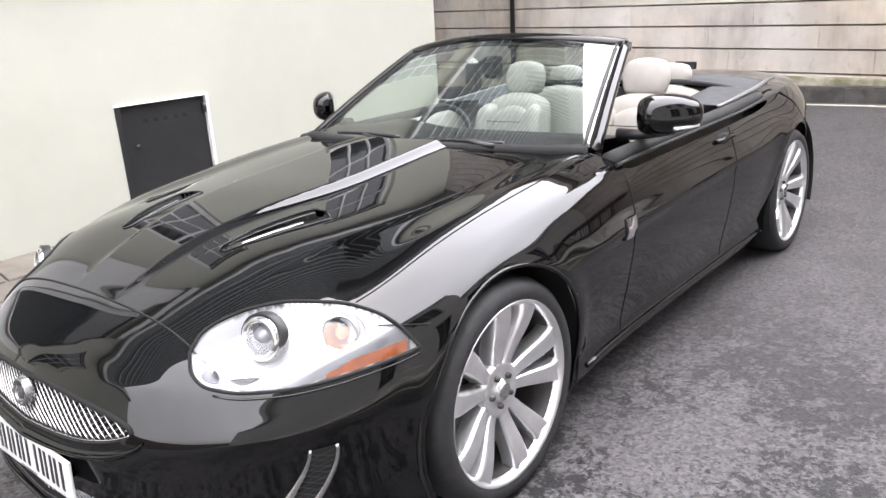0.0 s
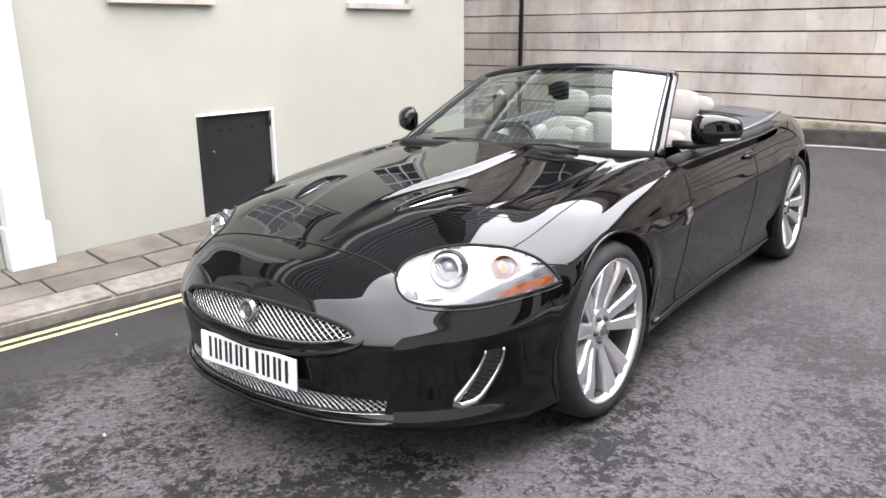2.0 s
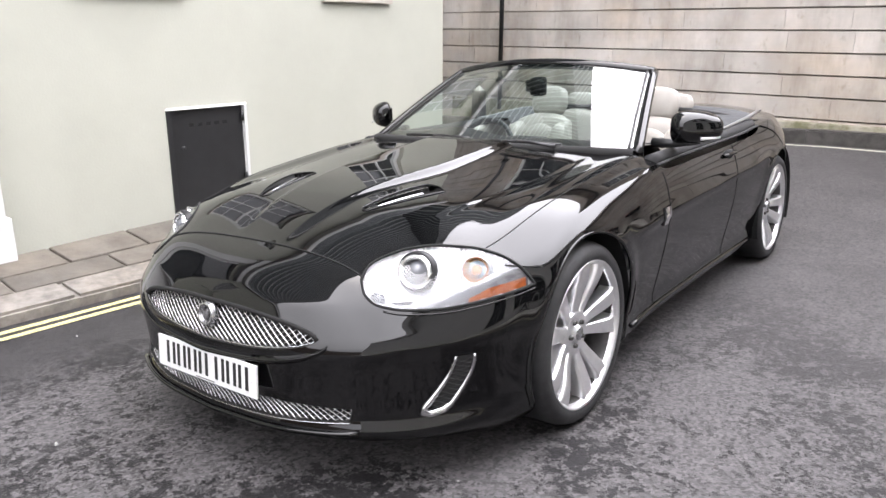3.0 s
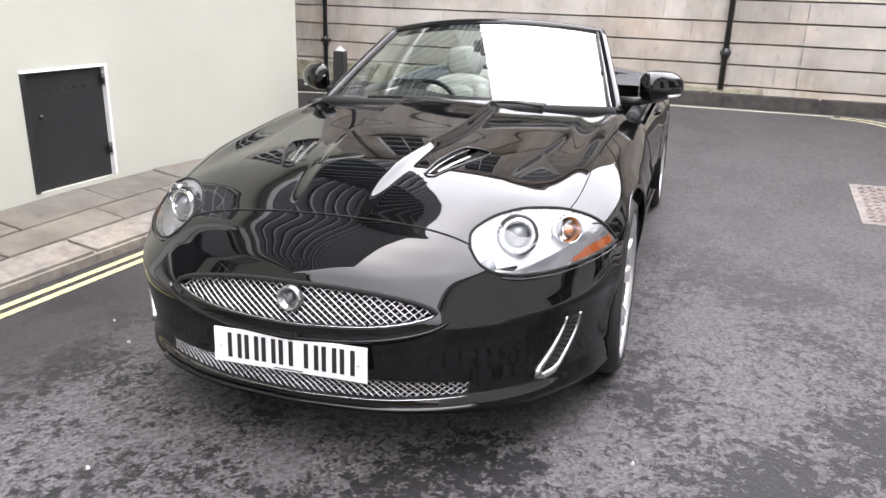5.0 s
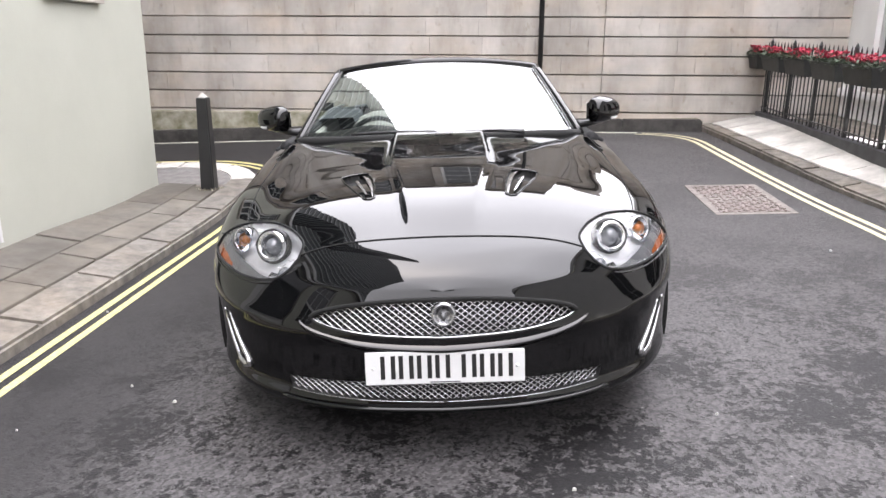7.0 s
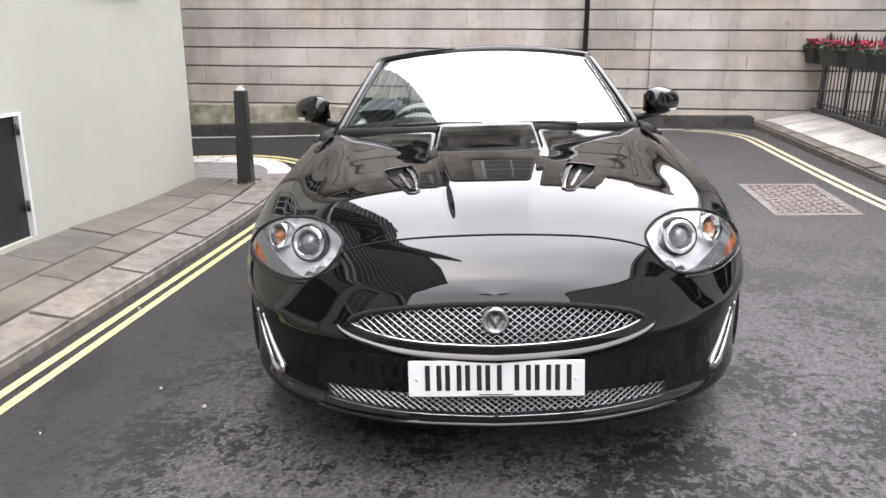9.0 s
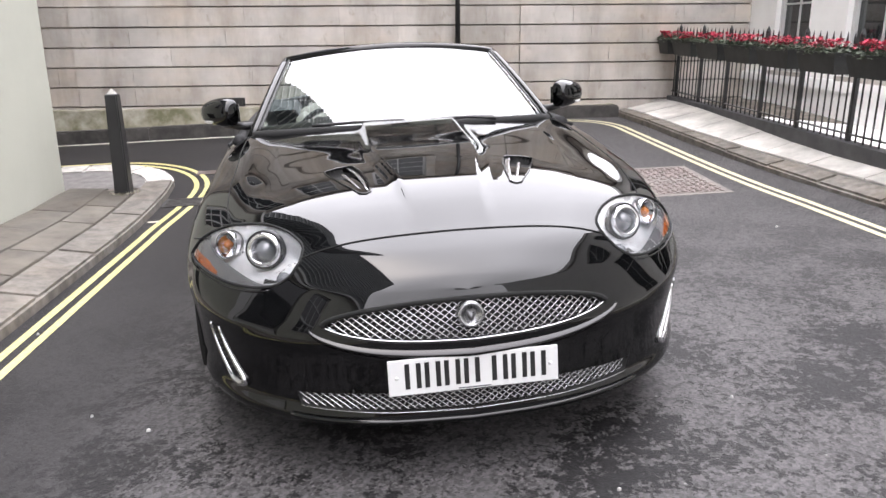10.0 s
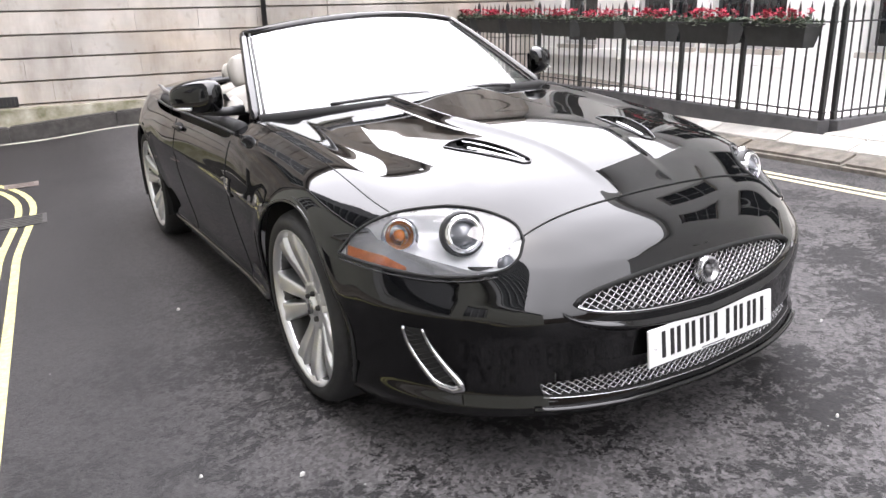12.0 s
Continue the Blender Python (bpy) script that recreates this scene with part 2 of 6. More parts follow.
def glass_material(name, tint, strength=0.92):
    m = bpy.data.materials.new(name)
    m.use_nodes = True
    nt = m.node_tree
    nt.nodes.remove(nt.nodes["Principled BSDF"])
    clear, gloss = nt.nodes.new("ShaderNodeBsdfTransparent"), nt.nodes.new("ShaderNodeBsdfGlossy")
    clear.inputs[0].default_value, gloss.inputs["Roughness"].default_value = (*tint, 1), 0.01
    fres = nt.nodes.new("ShaderNodeFresnel")
    fres.inputs[0].default_value = strength
    mix = nt.nodes.new("ShaderNodeMixShader")
    nt.links.new(fres.outputs[0], mix.inputs[0])
    nt.links.new(clear.outputs[0], mix.inputs[1])
    nt.links.new(gloss.outputs[0], mix.inputs[2])
    nt.links.new(mix.outputs[0], nt.nodes["Material Output"].inputs[0])
    return m


SCREEN_GLASS = glass_material("windscreen_glass", (0.62, 0.73, 0.70), 2.5)
LAMP_GLASS = glass_material("lamp_cover_glass", (0.92, 0.93, 0.94), 1.7)


# ---- helpers ----
def smooth(a, b, v):
    k = min(1.0, max(0.0, (v - a) / (b - a)))
    return k * k * (3 - 2 * k)


def road_z(x, y):
    """The street falls towards the cream house and climbs gently to the stone wall."""
    rise = smooth(4.0, 8.3, y)
    lean = 0.26 * max(0.0, min(x, 1.75) - 1.22)  # the right-hand pavement drains to its kerb
    gutter = 0.05 * smooth(3.0, 4.0, -x)
    return lean - gutter + 0.035 * (x + 2) - 0.028 * max(0.0, x + 2) * rise - 0.009 * (y - 1.5) + 0.303 * rise


def ground_z(x, y):
    """The road, and the left-hand pavement that climbs from its kerb to the house."""
    climb = 0.16 * min(1.0, max(0.0, (-4.25 - x) / 0.9)) * (0.55 + 0.45 * math.exp(-(((y - 2.8) / 1.6) ** 2)))
    return road_z(x, y) + climb * (1 - smooth(4.9, 6.3, y))


def finish(name, bm, mat, parent=None, label="", shade=True, on_ground=False):
    """Links a bmesh as one mesh object."""
    if on_ground:
        for v in bm.verts:
            v.co.z += ground_z(v.co.x, v.co.y)
    me = bpy.data.meshes.new(name)
    bm.normal_update()
    bm.to_mesh(me)
    bm.free()
    for m in mat if isinstance(mat, (list, tuple)) else [mat]:
        me.materials.append(m)
    if shade:
        me.shade_smooth()
    ob = new(name, me)
    if parent:
        ob.parent = parent
    return tagged(ob, label)


def part(name, bm, mat, parent, label="", shade=True):
    return finish(name, bm, mat, parent, label, shade)


def structure(ob, label, category):
    return tagged(ob, label, category, kind="structure")


def add_box(bm, x0, x1, y0, y1, z0, z1, bevel=0.0):
    r = bmesh.ops.create_cube(bm, size=1)
    for v in r["verts"]:
        v.co = Vector(((x0 + x1) / 2 + v.co.x * (x1 - x0), (y0 + y1) / 2 + v.co.y * (y1 - y0), (z0 + z1) / 2 + v.co.z * (z1 - z0)))
    if bevel:
        es = list({e for v in r["verts"] for e in v.link_edges})
        bmesh.ops.bevel(bm, geom=es, offset=bevel, segments=2, affect="EDGES", profile=0.6)
    return bm


def box(*a, bevel=0.0):
    return add_box(bmesh.new(), *a, bevel=bevel)


def add_tube(bm, pts, radius, sides=8, closed=False):
    """A round bar along a list of points."""
    pts = [Vector(p) for p in pts]
    rings, n = [], len(pts)
    prev = None
    for i, p in enumerate(pts):
        a, b = pts[(i - 1) % n if closed else max(i - 1, 0)], pts[(i + 1) % n if closed else min(i + 1, n - 1)]
        d = (b - a).normalized()
        ref = prev if prev is not None else (Vector((0, 0, 1)) if abs(d.z) < 0.9 else Vector((1, 0, 0)))
        u = (ref - d * ref.dot(d)).normalized()
        prev = u
        w = d.cross(u)
        r = radius[i] if isinstance(radius, (list, tuple)) else radius
        rings.append([bm.verts.new(p + (u * math.cos(t) + w * math.sin(t)) * r) for t in (2 * math.pi * k / sides for k in range(sides))])
    for i in range(n if closed else n - 1):
        q, s = rings[i], rings[(i + 1) % n]
        for k in range(sides):
            bm.faces.new((q[k], q[(k + 1) % sides], s[(k + 1) % sides], s[k]))
    if not closed:
        bm.faces.new(rings[0][::-1])
        bm.faces.new(rings[-1])
    return bm


def tube(pts, radius, sides=8, closed=False):
    return add_tube(bmesh.new(), pts, radius, sides, closed)


def add_grid(bm, rows, close_u=False):
    """Skins a list of equally long rows of points."""
    vs = [[bm.verts.new(p) for p in row] for row in rows]
    n = len(vs[0])
    for a, b in zip(vs, vs[1:]):
        for k in range(n if close_u else n - 1):
            bm.faces.new((a[k], a[(k + 1) % n], b[(k + 1) % n], b[k]))
    return vs


def revolve(profile, sides=48, axis="x"):
    """Turns (radius, along) pairs about an axis."""
    bm = bmesh.new()
    rows = []
    for i in range(sides):
        t = 2 * math.pi * i / sides
        rows.append([(h, r * math.cos(t), r * math.sin(t)) if axis == "x" else (r * math.cos(t), r * math.sin(t), h) for r, h in profile])
    rows.append(rows[0])
    add_grid(bm, rows)
    bmesh.ops.remove_doubles(bm, verts=bm.verts, dist=1e-5)
    bmesh.ops.recalc_face_normals(bm, faces=bm.faces)
    return bm


def spline(knots):
    """A smooth curve through (x, y) knots that does not overshoot."""
    xs, ys = np.array([k[0] for k in knots], float), np.array([k[1] for k in knots], float)
    h, d = np.diff(xs), np.diff(ys) / np.diff(xs)
    m = np.zeros(len(xs))
    m[0], m[-1] = d[0], d[-1]
    for i in range(1, len(xs) - 1):
        if d[i - 1] * d[i] > 0:
            w1, w2 = 2 * h[i] + h[i - 1], h[i] + 2 * h[i - 1]
            m[i] = (w1 + w2) / (w1 / d[i - 1] + w2 / d[i])

    def f(x):
        x = min(max(x, xs[0]), xs[-1])
        i = min(int(np.searchsorted(xs, x, "right")) - 1, len(h) - 1)
        t = (x - xs[i]) / h[i]
        return float((2 * t**3 - 3 * t**2 + 1) * ys[i] + (t**3 - 2 * t**2 + t) * h[i] * m[i] + (-2 * t**3 + 3 * t**2) * ys[i + 1] + (t**3 - t**2) * h[i] * m[i + 1])

    return f


# ---- street ----
HOUSE_X, HOUSE_Y = -5.15, 5.36
KERB_L, KERB_R, FENCE_X = -4.25, 1.22, 1.7
WALL_Y, REAR_KERB = 8.6, 8.2
COURSE = 0.245


def kerb_r(y):
    """The right-hand kerb, which closes in on the road towards the stone wall."""
    return KERB_R - 0.34 * smooth(3.6, 8.4, y)


def ground_sheet():
    bm = bmesh.new()
    xs = [-400, -120, -40, -16] + [-12 + 0.5 * i for i in range(45)] + [14, 40, 120, 400]
    ys = [-400, -120, -40, -14] + [-10 + 0.5 * i for i in range(41)] + [14, 40, 120, 400]
    add_grid(bm, [[(x, y, 0) for x in xs] for y in ys])
    for v in bm.verts:
        v.co.z = road_z(max(-12, min(v.co.x, 6)), max(-10, min(v.co.y, 9)))
    return finish("road", bm, ASPHALT)


structure(ground_sheet(), "worn dark asphalt road with patches of bare aggregate", "road")


def strip(name, pts, width, mat, lift=0.004):
    """A painted line that lies on the road along a path."""
    bm = bmesh.new()
    pts = [Vector((*p, 0)) for p in pts]
    rows = []
    for i, p in enumerate(pts):
        d = (pts[min(i + 1, len(pts) - 1)] - pts[max(i - 1, 0)]).normalized()
        n = Vector((-d.y, d.x, 0)) * width / 2
        rows.append([p + n + Vector((0, 0, lift)), p - n + Vector((0, 0, lift))])
    add_grid(bm, rows)
    bmesh.ops.recalc_face_normals(bm, faces=bm.faces)
    if sum(f.normal.z for f in bm.faces) < 0:
        bmesh.ops.reverse_faces(bm, faces=bm.faces)
    return finish(name, bm, mat, on_ground=True)


def round_corner(x, y_start, radius, y_from, x_to, off=0.0, step=0.15):
    """A path up along x, round the corner to the left and away along -x; off: metres outwards."""
    r = radius + off
    pts = [(x + off, y) for y in np.arange(y_from, y_start, step)]
    cx = x - radius
    pts += [(cx + r * math.cos(a), y_start + r * math.sin(a)) for a in np.linspace(0, math.pi / 2, 14)]
    pts += [(v, y_start + r) for v in np.arange(cx - step, x_to, -step)]
    return pts


CORNER_Y, CORNER_R = 5.5, 1.0
for off in (0.105, 0.205):
    # the lines swing out from the kerb before the corner
    drift = [(x + 0.1 * smooth(4.2, CORNER_Y, y), y) if y < CORNER_Y else (x, y) for x, y in round_corner(KERB_L, CORNER_Y, CORNER_R, -7, -5, off)]
    drift = [q for q in drift if q[1] < CORNER_Y] + [q for q in round_corner(KERB_L, CORNER_Y, CORNER_R, CORNER_Y, -8, off + 0.1) if q[1] >= CORNER_Y]
    structure(strip("yellow_line", drift, 0.048, YELLOW), "worn yellow no-waiting line painted along the kerb", "road marking")
structure(strip("end_tick", [(x, 4.62) for x in np.linspace(KERB_L + 0.02, KERB_L + 0.13, 3)], 0.04, PALE_LINE), "short pale tick painted beside the yellow line", "road marking")
for off in (0.27, 0.37):
    turn = 0.80 - (off - 0.27)
    pts = [(kerb_r(y) - off, y) for y in np.arange(-6, 7.2, 0.2)] + [(kerb_r(7.2) - off - 0.6 * (1 - math.cos(a)), 7.2 + turn * math.sin(a)) for a in np.linspace(0.1, math.pi / 2, 10)]
    structure(strip("yellow_line", pts, 0.052, FADED), "worn yellow no-waiting line painted along the kerb", "road marking")
structure(strip("pale_line", [(x, 8.03) for x in np.arange(-9, 0.1, 0.25)], 0.07, PALE_LINE), "faded pale line painted along the rear kerb", "road marking")


def slab(name, pts, z0, z1, mat, parent=None, bevel=0.008):
    """A flat stone with a plan outline, laid on the slope."""
    bm = bmesh.new()
    lo = [bm.verts.new((x, y, z0)) for x, y in pts]
    f = bm.faces.new(lo)
    r = bmesh.ops.extrude_face_region(bm, geom=[f])
    top = [v for v in r["geom"] if isinstance(v, bmesh.types.BMVert)]
    for v in top:
        v.co.z = z1
    bmesh.ops.recalc_face_normals(bm, faces=bm.faces)
    if bevel:
        es = [e for e in bm.edges if e.verts[0] in top and e.verts[1] in top]
        bmesh.ops.bevel(bm, geom=es, offset=bevel, segments=2, affect="EDGES")
    return finish(name, bm, mat, parent, shade=False, on_ground=True)


def bed(name, bounds, z1, mat, y0, y1, step=0.15):
    """The bed under a pavement, in strips across the slope; bounds(y) gives its two sides."""
    bm = bmesh.new()
    ys = list(np.arange(y0, y1, step)) + [y1]
    rows = []
    for y in ys:
        a, c = bounds(y)
        rows.append([(a, y, -0.12), (a, y, z1), (c, y, z1), (c, y, -0.12)])
    add_grid(bm, rows)
    bmesh.ops.recalc_face_normals(bm, faces=bm.faces)
    return finish(name, bm, mat, shade=False, on_ground=True)


def left_bounds(y):
    r = CORNER_R - 0.26
    right = KERB_L - 0.26 if y <= CORNER_Y else KERB_L - CORNER_R + math.sqrt(max(0.0, r * r - (y - CORNER_Y) ** 2))
    return (HOUSE_X if y <= HOUSE_Y else -9.0), right


def pavement_left():
    base = bed("pavement", left_bounds, 0.052, STONE_JOINT, -8, CORNER_Y + CORNER_R - 0.27)
    structure(base, "flagged pavement with worn granite kerb beside the cream house", "pavement")
    rng = random.Random(4)
    y = -2.0
    rows = [(HOUSE_X + 0.02, -4.79), (-4.79, KERB_L - 0.275)]
    for x0, x1 in rows:
        y = -2.0 + rng.random() * 0.4
        while y < CORNER_Y - 0.2:
            d = rng.uniform(0.5, 0.95)
            y1 = min(y + d, CORNER_Y - 0.03)
            j = [rng.uniform(-0.006, 0.006) for _ in range(4)]
            slab("flagstone", [(x0 + 0.006, y + 0.008 + j[0]), (x1 - 0.006, y + 0.008 + j[1]), (x1 - 0.006, y1 + j[2]), (x0 + 0.006, y1 + j[3])], -0.01, 0.07 + rng.uniform(-0.003, 0.004), FLAG, base, 0.004)
            y = y1 + 0.006
    for x0, x1, mat, top in ((*rows[0], FLAG, 0.07), (*rows[1], FLAG, 0.07), (KERB_L - 0.27, KERB_L, KERB, 0.073)):
        for k in range(8):
            y0, y1 = -8 + k * 0.75, -8 + (k + 1) * 0.75 - (0.008 if k < 7 else 0.03)
            slab("flagstone" if mat is FLAG else "kerbstone", [(x0 + 0.006, y0), (x1 - 0.006, y0), (x1 - 0.006, y1), (x0 + 0.006, y1)], -0.02, top, mat, base, 0.006)
    patch = bed("corner_patch", left_bounds, 0.068, PATCH, CORNER_Y - 0.02, CORNER_Y + CORNER_R - 0.275)
    patch.parent = base
    tagged(patch, "smooth grey tarmac patch round the pavement corner")
    path = round_corner(KERB_L, CORNER_Y, CORNER_R, -2, -7, 0, 0.05)
    inner = round_corner(KERB_L, CORNER_Y, CORNER_R, -2, -7, -0.27, 0.05)
    i = 0
    while i < len(path) - 3:
        k = min(i + rng.choice((16, 18, 20, 22)), len(path) - 1)
        if path[i][1] > CORNER_Y - 0.4:
            k = min(i + 6, len(path) - 1)
        step = max(1, (k - i) // 4)
        idx = list(range(i, k, step)) + [k]
        slab("kerbstone", [path[q] for q in idx] + [inner[q] for q in reversed(idx)], -0.08, 0.073 + rng.uniform(-0.003, 0.003), KERB_PALE if path[i][1] > CORNER_Y + 0.1 else KERB, base, 0.018)
        i = k
    return base


pavement_left()


def pavement_right():
    base = bed("pavement", lambda y: (kerb_r(y) + 0.2, FENCE_X + 1.3), 0.06, STONE_JOINT, -8, WALL_Y)
    structure(base, "pale flagged pavement with worn kerb beside the iron railings", "pavement")
    rng = random.Random(9)
    y = -3.0
    while y < WALL_Y - 0.1:
        y1 = min(y + rng.uniform(0.55, 0.85), WALL_Y - 0.02)
        slab("flagstone", [(kerb_r(y) + 0.215, y + 0.006), (FENCE_X - 0.07, y + 0.006), (FENCE_X - 0.07, y1), (kerb_r(y1) + 0.215, y1)], 0.02, 0.08 + rng.uniform(-0.002, 0.003), FLAG_PALE, base, 0.004)
        if y < 2.9:
            slab("flagstone", [(FENCE_X - 0.055, y + 0.006), (FENCE_X + 1.2, y + 0.006), (FENCE_X + 1.2, min(y1, 2.88)), (FENCE_X - 0.055, min(y1, 2.88))], 0.02, 0.08, FLAG_PALE, base, 0.004)
        y = y1 + 0.006
    y = -3.0
    while y < WALL_Y - 0.2:
        y1 = min(y + rng.uniform(0.7, 1.1), WALL_Y - 0.05)
        slab("kerbstone", [(kerb_r(y), y + 0.005), (kerb_r(y) + 0.205, y + 0.005), (kerb_r(y1) + 0.205, y1), (kerb_r(y1), y1)], -0.06, 0.082 + rng.uniform(-0.003, 0.003), KERB, base, 0.02)
        y = y1
    for k in range(7):
        y0, y1 = -8 + k * 5 / 7, -8 + (k + 1) * 5 / 7 - 0.008
        for x0, x1 in ((kerb_r(y0) + 0.215, FENCE_X - 0.07), (FENCE_X - 0.055, FENCE_X + 1.0)):
            slab("flagstone", [(x0, y0), (x1, y0), (x1, y1), (x0, y1)], 0.02, 0.08, FLAG_PALE, base, 0.004)
        slab("kerbstone", [(kerb_r(y0), y0), (kerb_r(y0) + 0.205, y0), (kerb_r(y1) + 0.205, y1), (kerb_r(y1), y1)], -0.06, 0.082, KERB, base, 0.02)
    return base


pavement_right()


def pavement_rear():
    base = slab("pavement", [(-12, REAR_KERB + 0.16), (kerb_r(8.3) - 0.01, REAR_KERB + 0.16), (kerb_r(8.6) - 0.01, WALL_Y), (-12, WALL_Y)], -0.1, 0.15, MOSSY, bevel=0)
    structure(base, "narrow mossy stone footway under the rusticated wall", "pavement")
    rng = random.Random(5)
    x = -12.0
    while x < kerb_r(8.2) - 0.1:
        x1 = min(x + rng.uniform(0.8, 1.3), kerb_r(8.3) - 0.012)
        slab("kerbstone", [(x + 0.004, REAR_KERB), (x1, REAR_KERB), (x1, REAR_KERB + 0.165), (x + 0.004, REAR_KERB + 0.165)], -0.06, 0.155 + rng.uniform(-0.004, 0.004), KERB_DARK, base, 0.015)
        x = x1
    return base


pavement_rear()


# ---- cream house ----
def wall_with_openings(name, axis, at, thick, a0, a1, z0, z1, holes, mat):
    """A wall along x or y with rectangular openings (a0, a1, z0, z1) through it."""
    us = sorted({a0, a1, *(h[0] for h in holes), *(h[1] for h in holes)})
    zs = sorted({z0, z1, *(h[2] for h in holes), *(h[3] for h in holes)})
    bm = bmesh.new()

    def inside(u, z):
        return any(h[0] < u < h[1] and h[2] < z < h[3] for h in holes)

    cache = {}

    def vert(u, z, d):
        k = (round(u, 4), round(z, 4), round(d, 4))
        if k not in cache:
            cache[k] = bm.verts.new((at + d, u, z) if axis == "y" else (u, at + d, z))
        return cache[k]

    solid = {(i, j): not inside((us[i] + us[i + 1]) / 2, (zs[j] + zs[j + 1]) / 2) for i in range(len(us) - 1) for j in range(len(zs) - 1)}
    for (i, j), s in solid.items():
        if not s:
            continue
        u0, u1, w0, w1 = us[i], us[i + 1], zs[j], zs[j + 1]
        for d in (0, thick):
            bm.faces.new((vert(u0, w0, d), vert(u1, w0, d), vert(u1, w1, d), vert(u0, w1, d)))
        for di, dj, p, q in ((-1, 0, (u0, w0), (u0, w1)), (1, 0, (u1, w0), (u1, w1)), (0, -1, (u0, w0), (u1, w0)), (0, 1, (u0, w1), (u1, w1))):
            if not solid.get((i + di, j + dj), False):
                bm.faces.new((vert(*p, 0), vert(*q, 0), vert(*q, thick), vert(*p, thick)))
    bmesh.ops.recalc_face_normals(bm, faces=bm.faces)
    return finish(name, bm, mat, shade=False)


def sash_window(name, axis, at, a0, a1, z0, z1, out, cols=2, rows=4, sill=True, label="white timber sash window with small dark panes"):
    """A framed window set into an opening; out: +1 or -1, the way it faces."""
    root = new(name)
    root.location = (at, (a0 + a1) / 2, z0) if axis == "y" else ((a0 + a1) / 2, at, z0)
    structure(root, label, "window")
    w, h = a1 - a0, z1 - z0

    def bit(nm, u0, u1, d0, d1, k0, k1, mat, lab=""):
        d0, d1 = sorted((d0 * out, d1 * out))
        b = box(d0, d1, u0, u1, k0, k1, bevel=0.004) if axis == "y" else box(u0, u1, d0, d1, k0, k1, bevel=0.004)
        return part(nm, b, mat, root, lab, shade=False)

    f = 0.05
    bit("frame_stile", -w / 2, -w / 2 + f, -0.14, -0.06, 0, h, GLOSS_WHITE)
    bit("frame_stile", w / 2 - f, w / 2, -0.14, -0.06, 0, h, GLOSS_WHITE)
    bit("frame_rail", -w / 2 + f, w / 2 - f, -0.14, -0.06, 0, f, GLOSS_WHITE)
    bit("frame_rail", -w / 2 + f, w / 2 - f, -0.14, -0.06, h - f, h, GLOSS_WHITE)
    iw, ih = w - 2 * f, h - 2 * f
    for i in range(1, cols):
        u = -w / 2 + f + iw * i / cols
        bit("glazing_bar", u - 0.011, u + 0.011, -0.125, -0.085, f, h - f, GLOSS_WHITE)
    for j in range(1, rows):
        k = f + ih * j / rows
        t = 0.022 if j * 2 == rows else 0.011
        bit("glazing_bar", -w / 2 + f, w / 2 - f, -0.128, -0.088, k - t, k + t, GLOSS_WHITE)
    bit("pane", -w / 2 + f * 0.6, w / 2 - f * 0.6, -0.112, -0.104, f * 0.6, h - f * 0.6, DARK_GLASS, "dark reflecting glass")
    if sill:
        bit("sill", -w / 2 - 0.03, w / 2 + 0.03, -0.06, 0.05, -0.05, 0.0, STONE, "grey stone sill")
    return root


WIN_L = [(1.625, 2.375, 1.72, 3.25), (3.77, 4.54, 1.72, 3.25), (-2.4, -1.2, 1.2, 3.2)]
HATCH = (2.19, 2.885, 0.075, 0.872)
BAY = (-0.75, 0.72, 0.1, 3.2)
wl = wall_with_openings("wall_west", "y", HOUSE_X, -0.35, -9, HOUSE_Y, -0.4, 3.75, WIN_L + [HATCH, BAY], RENDER)
structure(wl, "smooth cream rendered house wall, slightly stained", "wall")
wn_ = wall_with_openings("wall_north_return", "x", HOUSE_Y, -0.35, -14, HOUSE_X - 0.352, -0.4, 3.75, [], RENDER)
structure(wn_, "cream rendered side wall of the house", "wall")
structure(finish("wall_filler", box(HOUSE_X - 0.9, HOUSE_X - 0.6, -9, HOUSE_Y - 0.4, -0.4, 3.75), BRICK_DARK, shade=False), "dark brick wall behind the house windows", "wall")
structure(finish("eaves_cornice", box(HOUSE_X - 0.4, HOUSE_X + 0.16, -9, HOUSE_Y + 0.16, 3.75, 3.9, bevel=0.03), GLOSS_WHITE, shade=False), "white moulded eaves cornice", "trim")


def slate_roof():
    """A steep slate roof in overlapping courses."""
    bm = bmesh.new()
    n, z0, rise, run = 14, 3.9, 0.115, 0.075
    for i in range(n):
        x, z = HOUSE_X + 0.02 - run * i, z0 + rise * i
        rows = [[(x + 0.015, y, z), (x + 0.015, y, z + 0.014), (x - run, y, z + rise + 0.012)] for y in (-9, HOUSE_Y)]
        add_grid(bm, rows)
    add_box(bm, -14, HOUSE_X - run * n, -9, HOUSE_Y, z0 + rise * n - 0.15, z0 + rise * n)
    add_box(bm, -14, HOUSE_X - run * n, HOUSE_Y - 0.3, HOUSE_Y, 3.75, z0 + rise * n - 0.15)
    return finish("roof", bm, SLATE, shade=False)


structure(slate_roof(), "steep dark slate mansard roof in fine courses", "roof")
for i, (a0, a1, z0, z1) in enumerate(WIN_L[:2]):
    sash_window("window_%d" % (i + 1), "y", HOUSE_X, a0, a1, z0, z1, 1, cols=3, rows=4)
for i, (a0, a1, z0, z1) in enumerate(WIN_L[2:]):
    sash_window("window_%d" % (i + 5), "y", HOUSE_X, a0, a1, z0, z1, 1, cols=3, rows=4)


